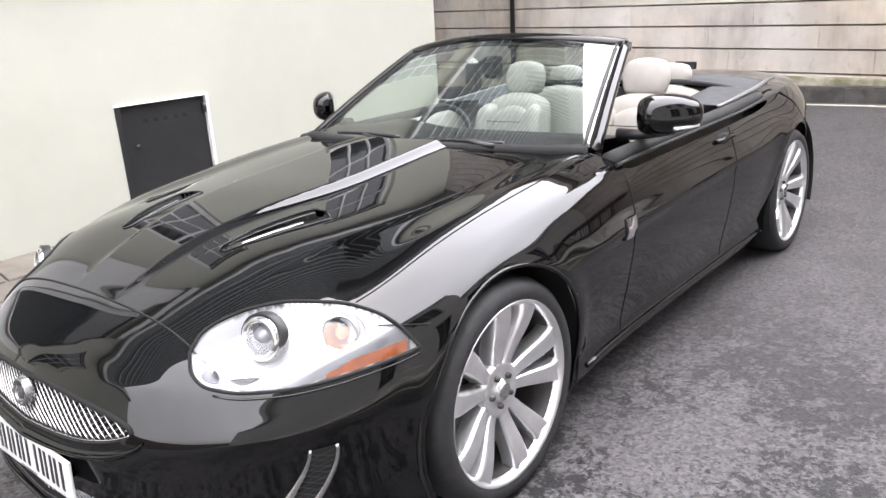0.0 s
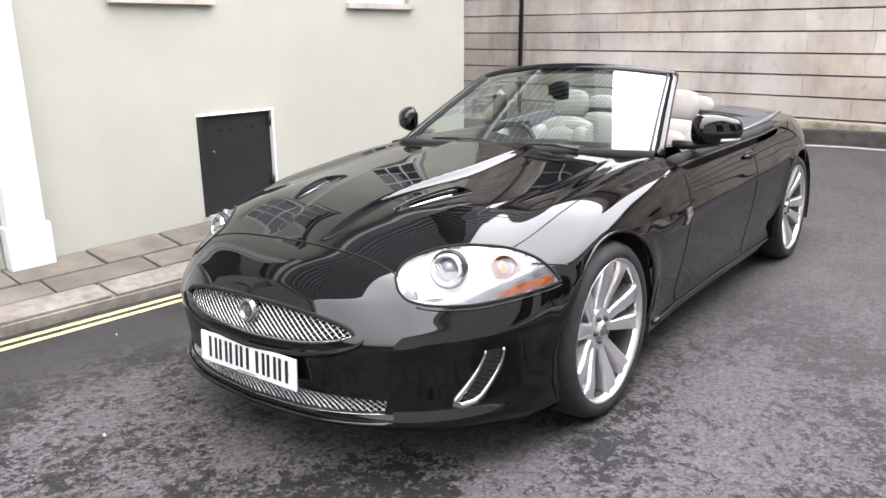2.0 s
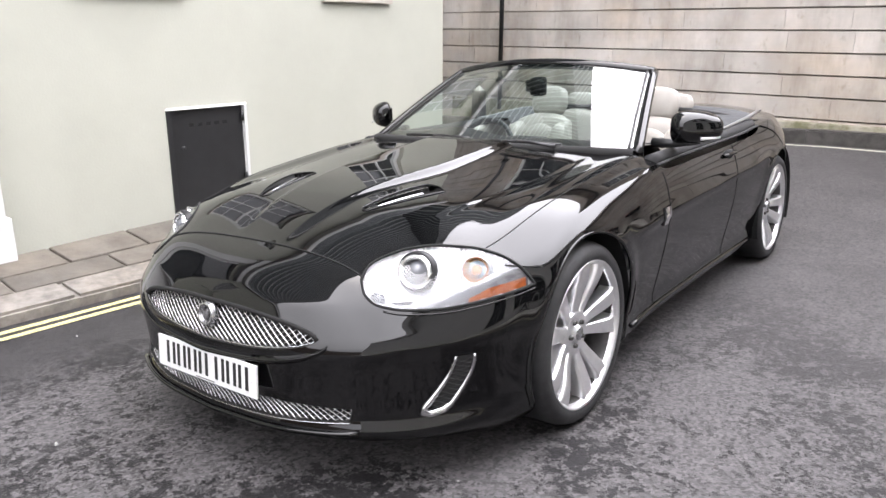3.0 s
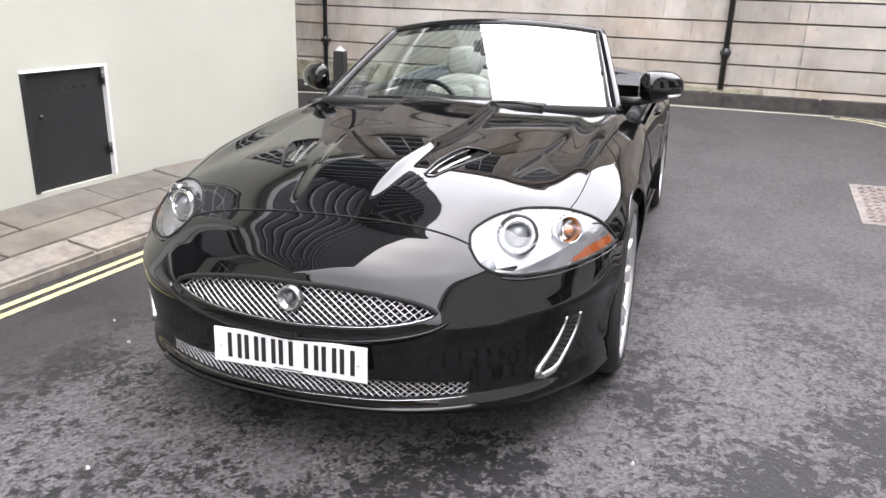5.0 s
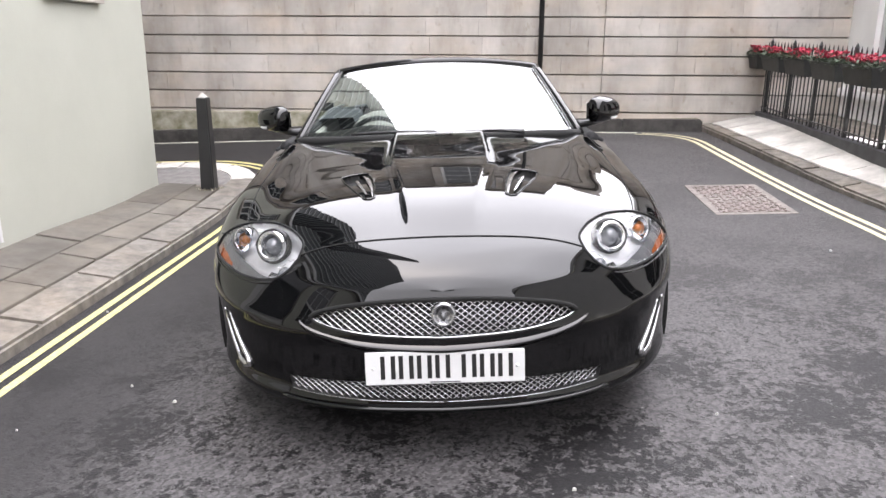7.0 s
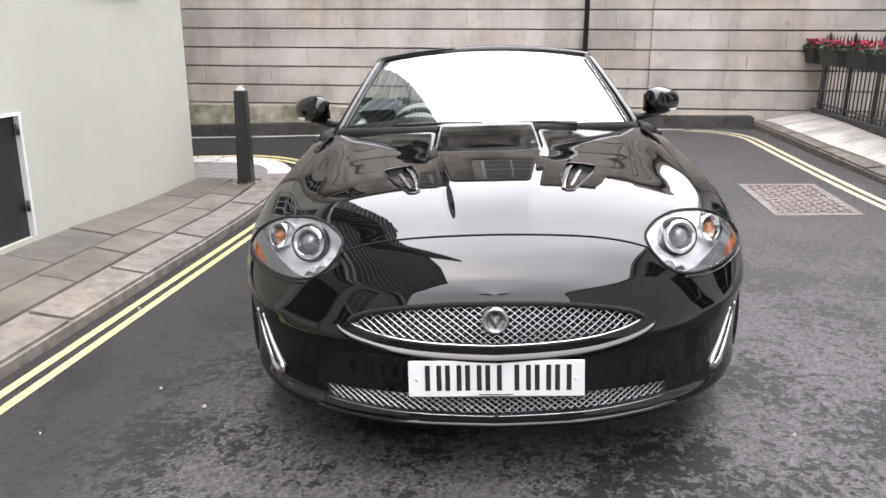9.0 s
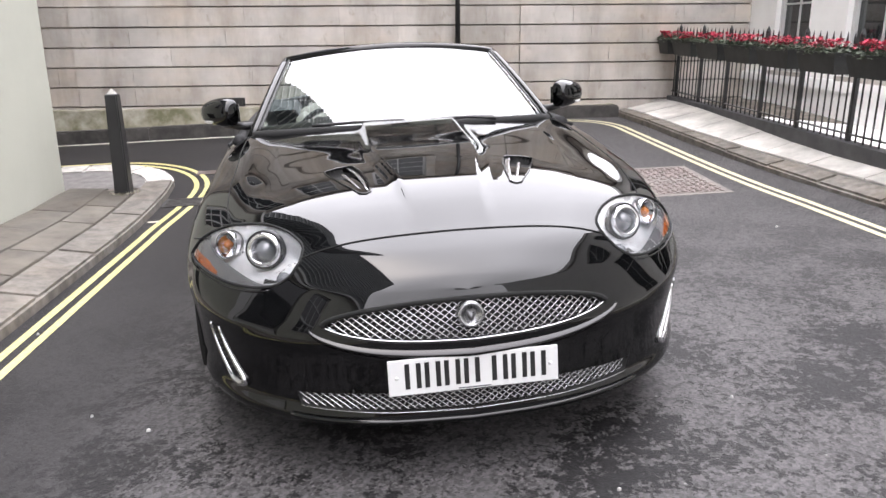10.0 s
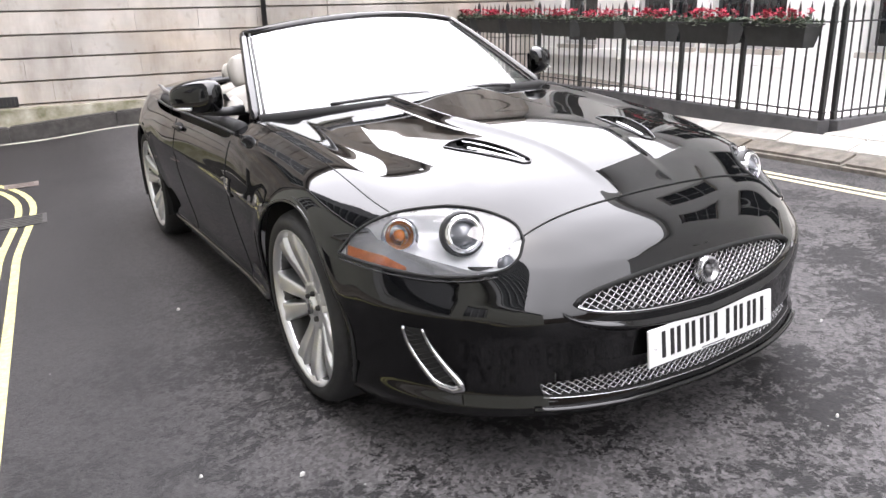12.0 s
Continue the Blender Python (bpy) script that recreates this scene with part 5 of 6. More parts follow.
    for (a, b), (c, d) in zip(rim, rim[1:] + rim[:1]):
        dense += [(a + (c - a) * t, b + (d - b) * t) for t in (0.0, 0.5)]
    part("seal", tube([spot(a, b, 0.0) for a, b in dense], 0.0046, 8, closed=True), VOID, glass, "black rubber seal")
    # bright moulding below the lamp towards the wheel
    pts = [spot(a, float(np.interp(a, *zip(*LAMP_LO))) - 0.014, -0.001) for a in np.linspace(-0.19, 0.285, 30)]
    line_on(pts, 0.0032, PAINT, "moulding", glass)


LAMP_SILVER = material("lamp_silver", (0.88, 0.88, 0.89), 0.22, 0.25, spread=0.12, scale=16, bump=0.12, bump_scale=30)
ORANGE = material("orange_bulb", (0.68, 0.21, 0.04), 0.2, coat=0.6, spread=0.3, scale=70)
LENS = material("lamp_lens", (0.14, 0.145, 0.16), 0.05, coat=1.0, spread=0.15, scale=20)
lamp(1)
lamp(-1)


# ---- grilles ----
def lattice(name, key, field, u_half, z0, z1, pitch, depth, words):
    deep = skin(name, key, VOID, CAR, words, offset=lambda p: 0.05 * np.clip(-field(p) / 0.008, 0, 1))
    bm = bmesh.new()
    for slope in (1, -1):
        c = -u_half - 0.3
        while c < u_half + 0.3:
            run = []
            for k in range(41):
                z = z0 + (z1 - z0) * k / 40
                u = c + slope * (z - (z0 + z1) / 2) * 1.35
                if field(np.array([[u, -0.9, z]]))[0] < 0.002 and abs(u) < u_half:
                    run.append(front_at(u, z, -depth - (0.003 if slope > 0 else 0)))
            if len(run) > 2:
                add_tube(bm, run[::3] + [run[-1]] if (len(run) - 1) % 3 else run[::3], 0.0027, 4)
            c += pitch
    return part("mesh", bm, MESH_CHROME, deep, "bright woven wire mesh")


lattice("upper_grille", "grille", GRILLE, 0.45, 0.450, 0.582, 0.0265, 0.016, "oval front grille with bright mesh")
lattice("lower_grille", "low_grille", low_field, 0.54, 0.229, 0.304, 0.0240, 0.014, "low wide front grille with bright mesh")
UPPER = [o for o in CAR.children if o.name.startswith("upper_grille")][0]
us = np.linspace(-0.445, 0.445, 60)


def grille_edge(u, up):
    k = max(0.0, 1 - (u / 0.445) ** 2) ** 0.6
    return 0.514 + (0.064 if up else -0.060) * k


line_on([front_at(u, grille_edge(u, False) + 0.004, -0.006) for u in us], 0.0022, CHROME, "lower_rim", UPPER, "thin chrome lower rim")
# matte black strip stands for the shade under the nose lip
line_on([front_at(u, grille_edge(u, True) - 0.001, -0.004) for u in us], 0.0085, VOID, "upper_rim", UPPER)
# the ledge under the grille
LEDGE_U = [0.482 * math.sin(a) for a in np.linspace(-math.pi / 2, math.pi / 2, 60)]
ledge = bmesh.new()
rows = []
for u in LEDGE_U:
    k = max(0.0, 1 - (u / 0.484) ** 2)
    z, size = 0.507 - 0.087 * k**0.55, 0.25 + 0.75 * k**0.4
    rows.append([front_at(u, z + dz * size, lift * size) for dz, lift in ((0.014, -0.002), (0.009, 0.004), (0.004, 0.013), (-0.001, 0.016), (-0.006, 0.0145), (-0.013, 0.007), (-0.022, -0.001))])
add_grid(ledge, rows)
bmesh.ops.recalc_face_normals(ledge, faces=ledge.faces)
if sum(f.normal.y for f in ledge.faces) > 0:
    bmesh.ops.reverse_faces(ledge, faces=ledge.faces)
part("ledge", ledge, PAINT, UPPER, "curved body-colour lip under the mesh")
# chin splitter
pts = [front_at(u, 0.203 + 0.016 * (u / 0.54) ** 2, 0.004) for u in np.linspace(-0.56, 0.56, 50)]
line_on(pts, 0.010, PAINT, "splitter", CAR, "", 12)
line_on([front_at(u, 0.229 + 0.020 * (u / 0.54) ** 2, -0.002) for u in np.linspace(-0.53, 0.53, 50)], 0.0024, MESH_CHROME, "low_rim", CAR, "thin bright lower rim")


EMBLEM = material("dull_boss_metal", (0.17, 0.17, 0.175), 0.4, 0.85, spread=0.35, scale=90)
BADGE = material("worn_badge_metal", (0.38, 0.38, 0.39), 0.25, 0.9, spread=0.3, scale=60)


def badge():
    at = front_at(0, 0.533, 0.004)
    turn = Matrix.Translation(at) @ pose(0, 0, 0, 0, 0, -90) @ pose(0, 0, 0, 0, -8, 0)
    bm = revolve([(0.0, 0.002), (0.027, 0.003), (0.030, 0.010), (0.036, 0.011), (0.041, 0.006), (0.042, -0.014)], 40)
    bmesh.ops.transform(bm, matrix=turn, verts=bm.verts)
    part("badge", bm, BADGE, UPPER, "round chrome badge, plain")
    # an upright shield-shaped boss with two raised brows
    bm = bmesh.new()
    rows = []
    for k, w, h in ((0.019, 0.006, 0.006), (0.013, 0.013, 0.003), (0.004, 0.016, 0.007), (-0.006, 0.012, 0.011), (-0.014, 0.008, 0.010), (-0.019, 0.004, 0.005)):
        rows.append([(0.003 + h * math.cos(a), w * math.sin(a), k) for a in np.linspace(-math.pi / 2, math.pi / 2, 9)])
    add_grid(bm, rows)
    for sgn in (1, -1):
        add_tube(bm, [(0.007, 0.004 * sgn, 0.003), (0.011, 0.008 * sgn, 0.008), (0.008, 0.014 * sgn, 0.013)], 0.0024, 6)
    bmesh.ops.recalc_face_normals(bm, faces=bm.faces)
    bmesh.ops.transform(bm, matrix=turn, verts=bm.verts)
    part("emblem", bm, EMBLEM, UPPER, "worn dark metal boss")


badge()


def number_plate():
    y = front_at(0, 0.365).y - 0.012
    root = new("number_plate")
    root.parent = CAR
    root.matrix_local = pose(0, y, 0.362, -4, 0, 0)
    tagged(root, "white number plate with plain black bars")
    bm = box(-0.26, 0.26, -0.004, 0.004, -0.0555, 0.0555, bevel=0.003)
    part("plate", bm, PLATE_WHITE, root, shade=False)
    part("backing", box(-0.17, 0.17, 0.004, 0.02, -0.04, 0.04), TRIM, root, shade=False)
    x = -0.21
    for i in range(7):
        for a in (0.0, 0.034):
            part("bar", box(x + a, x + a + 0.0145, -0.0052, -0.0038, -0.0365, 0.0425), PLATE_BLACK, root, shade=False)
        x += 0.0595 + (0.026 if i == 3 else 0)
    part("maker_line", box(-0.05, 0.05, -0.0048, -0.0038, -0.0515, -0.0475), SMOKE, root, shade=False)
    for a in (-0.235, 0.235):
        bm = revolve([(0.0, 0.003), (0.006, 0.002), (0.007, -0.002)], 14)
        bmesh.ops.transform(bm, matrix=pose(a, -0.004, 0, 0, 0, -90), verts=bm.verts)
        part("screw", bm, PLATE_WHITE, root)


number_plate()


SATIN_CHROME = material("satin_chrome", (0.55, 0.55, 0.56), 0.2, 1.0, spread=0.08, scale=20)


def corner_vent(sgn):
    """The upright slot in the bumper corner, framed by a bright loop."""
    def at(z, off, lift):
        lead = 0.796 - 0.068 * (max(0.0, 0.462 - z) / 0.19) ** 1.6 + off
        return front_at(lead * sgn, z, lift)

    zs = np.linspace(0.455, 0.292, 16)
    inner = [at(z, -0.012 - 0.018 * (0.462 - z) / 0.18, 0.001) for z in zs]
    outer = [at(z, 0.019 + 0.003 * (0.462 - z) / 0.18, 0.001) for z in zs[::-1]]
    foot = [at(zz, o, 0.004) for zz, o in ((0.279, -0.026), (0.271, -0.004), (0.279, 0.016))]
    rad = [0.0040 + 0.0080 * i / 16 for i in range(16)]
    wide = [0.0095 - 0.0045 * i / 15 for i in range(16)]
    root = part("corner_vent", tube(inner + foot + outer, rad + [0.0130, 0.0140, 0.0130] + wide, 10), SATIN_CHROME, CAR, "bright U-shaped trim round an upright bumper vent")
    bm = bmesh.new()
    add_grid(bm, [[at(z, o, 0.0025) for o in np.linspace(-0.014 - 0.014 * (0.462 - z) / 0.18, 0.019, 4)] for z in zs])
    part("slot", bm, VOID, root)
    bm = bmesh.new()
    for i in range(11):
        z = 0.445 - i * 0.0145
        add_tube(bm, [at(z, -0.017, 0.003), at(z - 0.02, 0.016, 0.003)], 0.0011, 4)
        add_tube(bm, [at(z - 0.02, -0.017, 0.003), at(z, 0.016, 0.003)], 0.0011, 4)
    part("mesh", bm, TRIM, root)


corner_vent(1)
corner_vent(-1)


def bonnet_scoop(sgn):
    s = "l" if sgn > 0 else "r"
    root = skin("bonnet_louvre", "scoop_" + s, VOID, CAR, "slim bonnet louvre with bright blade", offset=lambda p: 0.028 * np.clip(-scoop_field(p) / 0.012, 0, 1))
    c, d = math.cos(SCOOP_D), math.sin(SCOOP_D)

    def at(along, across, lift):
        x, y = SCOOP_C[0] + along * d + across * c, SCOOP_C[1] + along * c - across * d
        return top_at(x * sgn, y, lift)

    al = np.linspace(-0.174, 0.163, 34)
    half = np.interp(al, SCOOP_AL, SCOOP_HALF)
    pairs = list(zip(al, half))
    ring = [at(a, h, 0.0015) for a, h in pairs] + [at(a, -h, 0.0015) for a, h in pairs[::-1]]
    part("rim", tube(ring, 0.0035, 6, closed=True), PAINT, root)
    bm = bmesh.new()
    add_grid(bm, [[at(a, o * h, -0.002 - 0.010 * abs(o + 0.62)) for o in np.linspace(-0.86, -0.55, 6)] for a, h in pairs[3:-2]])
    part("blade", bm, SATIN_CHROME, root, "bright metal blade")
    bm = bmesh.new()
    add_grid(bm, [[at(a, o * h, -0.003 - 0.03 * abs(o - 0.06)) for o in np.linspace(-0.06, 0.18, 4)] for a, h in pairs[6:-8]])
    part("blade", bm, SATIN_CHROME, root, "narrow bright blade")
    bm = bmesh.new()
    add_grid(bm, [[at(a, o * h, -0.002 - 0.05 * (a + 0.174)) for o in np.linspace(-0.9, 0.95, 6)] for a, h in pairs[1:22]])
    part("ramp", bm, PAINT, root)


bonnet_scoop(1)
bonnet_scoop(-1)


# ---- wheels ----
def wheel_meshes():
    w = 0.125
    tyre = revolve([(0.270, -w + 0.01), (0.290, -w), (0.318, -w + 0.002), (0.334, -w + 0.02), (0.3435, -w + 0.05), (0.3445, 0), (0.3435, w - 0.05), (0.334, w - 0.02), (0.318, w - 0.002), (0.290, w), (0.275, w - 0.008)], 72)
    rim = revolve([(0.261, w - 0.030), (0.262, w - 0.022), (0.271, w - 0.010), (0.277, w - 0.003), (0.2795, w - 0.005), (0.2795, w - 0.014)], 72)
    barrel = revolve([(0.270, -w + 0.01), (0.259, 0.0), (0.257, w - 0.05), (0.2615, w - 0.028)], 60)
    spoke = bmesh.new()
    rows = []
    for r in np.linspace(0.045, 0.265, 14):
        f = (r - 0.045) / 0.22
        half = 0.0180 + 0.0195 * f + 0.005 * smooth(0.85, 1.0, f)
        face = w - 0.052 + 0.038 * smooth(0.05, 0.9, f) - 0.004 * smooth(0.9, 1, f)
        lean = 0.014 + 0.053 * f
        dip = 0.003 + 0.002 * smooth(0.1, 0.6, f)
        rows.append([(face - 0.055, lean - half * 1.05, r), (face - 0.014, lean - half, r), (face - 0.002, lean - half * 0.86, r), (face, lean - half * 0.70, r), (face - dip, lean, r), (face, lean + half * 0.70, r), (face - 0.002, lean + half * 0.86, r), (face - 0.014, lean + half, r), (face - 0.055, lean + half * 1.05, r)])
    add_grid(spoke, rows)
    bmesh.ops.recalc_face_normals(spoke, faces=spoke.faces)
    if sum((f.normal.x for f in spoke.faces)) < 0:
        bmesh.ops.reverse_faces(spoke, faces=spoke.faces)
    hub = revolve([(0.0, w - 0.040), (0.028, w - 0.040), (0.031, w - 0.046), (0.040, w - 0.054), (0.066, w - 0.052), (0.078, w - 0.050), (0.086, w - 0.054), (0.088, w - 0.11)], 40)
    cap = revolve([(0.0, w - 0.034), (0.022, w - 0.035), (0.026, w - 0.037), (0.027, w - 0.045)], 32)
    disc = revolve([(0.06, -0.01), (0.17, -0.012), (0.18, -0.016), (0.18, -0.03), (0.06, -0.03)], 48)
    return tyre, rim, spoke, hub, disc, barrel, cap


def make_mesh(name, bm, mat):
    me = bpy.data.meshes.new(name)
    bm.to_mesh(me)
    bm.free()
    me.materials.append(mat)
    me.shade_smooth()
    return me


TYRE, RIM, SPOKE, HUB, DISC, BARREL, CAP = wheel_meshes()
# barrel and wheel nuts are a much darker grey than rim and spokes
DARK_ALLOY = material("dark_grey_alloy", (0.07, 0.068, 0.066), 0.5, 0.5, spread=0.3, scale=14)
W_MESH = {"centre_cap": make_mesh("centre_cap", CAP, BADGE), "barrel": make_mesh("barrel", BARREL, DARK_ALLOY), "tyre": make_mesh("tyre", TYRE, RUBBER), "rim": make_mesh("rim", RIM, ALLOY), "spoke": make_mesh("spoke", SPOKE, ALLOY), "hub": make_mesh("hub", HUB, ALLOY), "brake_disc": make_mesh("brake_disc", DISC, CAST_STEEL := material("brake_steel", (0.25, 0.25, 0.25), 0.4, 0.9, spread=0.15, scale=30))}
NUT = make_mesh("wheel_nut", revolve([(0.0, 0.012), (0.008, 0.012), (0.011, 0.0)], 8), DARK_ALLOY)


def wheel(x, y, spin):
    sgn = 1 if x > 0 else -1
    root = new("wheel")
    root.parent = CAR
    root.matrix_local = pose(x, y, 0.3445, spin, 0, 0) if sgn > 0 else pose(x, y, 0.3445, spin, 0, 180)
    tagged(root, "silver ten-spoke alloy wheel with low black tyre")
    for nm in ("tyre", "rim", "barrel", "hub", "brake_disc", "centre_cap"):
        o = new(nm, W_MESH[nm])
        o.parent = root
    for i in range(5):
        for m in (1, -1):
            o = new("spoke", W_MESH["spoke"])
            o.parent = root
            o.matrix_local = pose(0, 0, 0, 72 * i, 0, 0) @ Matrix.Diagonal((1, m, 1, 1))
        o = new("wheel_nut", NUT)
        o.parent = root
        o.matrix_local = pose(0.072, 0, 0, 72 * i + 36, 0, 0) @ pose(0, 0, 0.048)


for x, y, spin in ((0.792, 0.0, -12), (-0.792, 0.0, 25), (0.775, 2.752, 40), (-0.775, 2.752, 3)):
    wheel(x, y, spin)


def liner(sgn, y):
    """The dark inside of a wheel arch."""
    bm = bmesh.new()
    rows = []
    for a in np.linspace(-0.35, math.pi + 0.35, 28):
        rows.append([(sgn * x, y + 0.40 * math.cos(a), 0.345 + 0.40 * math.sin(a)) for x in (0.90, 0.84, 0.55)])
    add_grid(bm, rows)
    part("arch_liner", bm, VOID, CAR)
    rim = [(math.cos(a), math.sin(a)) for a in np.linspace(-0.42, math.pi + 0.42, 50)]
    pts = [side_at(y + 0.381 * c, 0.345 + 0.381 * s, sgn, -0.004) for c, s in rim if 0.345 + 0.381 * s > 0.175]
    part("arch_lip", tube(pts, 0.007, 6), PAINT, CAR)


for sgn in (1, -1):
    for y in (0.0, 2.752):
        liner(sgn, y)
part("underbody", box(-0.52, 0.52, -0.66, 3.4, 0.165, 0.22, bevel=0.02), VOID, CAR, shade=False)
part("bay_wall", box(-0.62, 0.62, -0.70, -0.60, 0.22, 0.60), VOID, CAR, shade=False)


# ---- windscreen ----
def screen_pt(a, b):
    """a: -1..1 across, b: 0 base .. 1 header."""
    base = Vector((0.735 * a, 0.60 + 0.19 * a * a, 0.937 - 0.02 * a * a))
    head = Vector((0.578 * a, 1.235 + 0.11 * a * a, 1.292 - 0.050 * a * a))
    p = base.lerp(head, b)
    p += Vector((0, -0.10, 0.16)).normalized() * 0.008 * 4 * b * (1 - b)
    return p


def windscreen():
    bm = bmesh.new()
    add_grid(bm, [[screen_pt(a, b) for a in np.linspace(-1, 1, 41)] for b in np.linspace(0, 1, 21)])
    glass = part("windscreen", bm, SCREEN_GLASS, CAR, "raked laminated windscreen in a black frame")
    glass.visible_shadow = False
    for sgn in (1, -1):
        pts = [screen_pt(sgn * (1.0 + 0.012), b) + Vector((0, 0.012, 0)) for b in np.linspace(-0.04, 1.0, 16)]
        part("pillar", tube(pts, [0.026 - 0.004 * i / 15 for i in range(16)], 10), PAINT, glass, "black windscreen pillar")
        pts = [screen_pt(sgn * 0.972, b) + Vector((0, -0.008, 0.008)) for b in np.linspace(0.0, 0.98, 16)]
        part("pillar_trim", tube(pts, 0.006, 6), TRIM, glass)
    top = [screen_pt(a, 1.0) + Vector((0, 0.02, 0.0)) for a in np.linspace(-1.01, 1.01, 31)]
    part("header", tube(top, 0.024, 10), PAINT, glass, "black header rail")
    part("header_band", tube([p + Vector((0, 0.045, -0.012)) for p in top], 0.02, 8), TRIM, glass)
    base = [screen_pt(a, -0.02) + Vector((0, -0.022, -0.006)) for a in np.linspace(-1, 1, 31)]
    part("cowl_panel", tube(base, 0.028, 10), VOID, glass, "black plastic scuttle")
    bm = bmesh.new()
    add_grid(bm, [[Vector((0.74 * a, 0.47 + 0.20 * a * a, 0.912 - 0.03 * a * a)), Vector((0.74 * a, 0.56 + 0.20 * a * a, 0.926 - 0.03 * a * a)), screen_pt(a, 0.0) + Vector((0, 0.02, -0.004))] for a in np.linspace(-1, 1, 25)])
    bmesh.ops.recalc_face_normals(bm, faces=bm.faces)
    part("scuttle", bm, SOFT_TRIM, glass, "black plastic scuttle panel")
    for x0, x1, off in ((0.08, 0.60, 0.0), (-0.62, -0.02, 0.012)):
        arm = [screen_pt(a, 0.012 + 0.012 * math.sin((a - x0) / (x1 - x0) * 3)) + Vector((0, -0.014, 0.008 + off * 0.5)) for a in np.linspace(x0, x1, 12)]
        part("wiper_blade", tube(arm, 0.0075, 6), TRIM, glass)
        part("wiper_arm", tube([screen_pt(x1 * 0.98, -0.03) + Vector((0, -0.035, 0.02)), screen_pt((x0 + x1) / 2 + 0.1, 0.0) + Vector((0, -0.03, 0.02)), arm[5]], [0.011, 0.007, 0.006], 6), TRIM, glass)
    mirror = part("rear_view_mirror", box(-0.085, 0.085, -0.016, 0.016, -0.032, 0.032, bevel=0.014), TRIM, glass)
    mirror.matrix_local = Matrix.Translation(screen_pt(0, 0.82) + Vector((0, 0.08, -0.06))) @ pose(0, 0, 0, 0, 0, -28)
    part("sensor_pod", box(-0.035, 0.035, -0.03, 0.05, -0.05, 0.05, bevel=0.02), TRIM, glass).location = screen_pt(0, 0.86) + Vector((0, 0.075, -0.075))
    pts = [screen_pt(a, 0.99) + Vector((0, 0.10, -0.02)) for a in (-0.8, -0.5, -0.2)]


windscreen()


def door_mirror(sgn):
    root = new("door_mirror")
    root.parent = CAR
    root.matrix_local = pose(sgn * 0.90, 1.05, 0.995, 0, 0, sgn * 46)
    tagged(root, "black door mirror with clear side repeater")
    bm = bmesh.new()
    rows = []
    for i in range(15):
        t = i / 14
        a = math.pi * t
        r = max(0.02, math.sin(a)) ** 0.42
        x = 0.116 * math.cos(a) * -sgn
        rows.append([(x, -0.02 + r * (0.082 * math.sin(q) if math.sin(q) < 0 else 0.030 * math.sin(q)), 0.010 + r * (0.078 + 0.010 * math.cos(a)) * abs(math.cos(q)) ** 0.75 * (1.0 if math.cos(q) > 0 else -0.86)) for q in np.linspace(0, 2 * math.pi, 25)[:-1]])
    add_grid(bm, rows, close_u=True)
    bmesh.ops.recalc_face_normals(bm, faces=bm.faces)
    part("housing", bm, PAINT, root, "glossy black housing")
    part("mirror_glass", box(-0.10, 0.10, 0.008, 0.012, -0.035, 0.055, bevel=0.002), CHROME, root, shade=False)
    pts = [(sgn * x, -0.098 + 4.2 * x * x, -0.03) for x in np.linspace(-0.01, 0.10, 8)]
    part("repeater", tube(pts, 0.0065, 6), PLATE_WHITE, root, "clear side repeater lens")
    part("arm", tube([(0.03 * sgn, -0.01, -0.050), (-0.08 * sgn, 0.02, -0.060), (-0.15 * sgn, 0.09, -0.062)], [0.016, 0.019, 0.024], 10), TRIM, root)


door_mirror(1)
door_mirror(-1)


# ---- flanks: vents, handles, sills ----
SATIN = material("satin_finisher", (0.24, 0.24, 0.24), 0.35, 0.6, spread=0.1, scale=12)


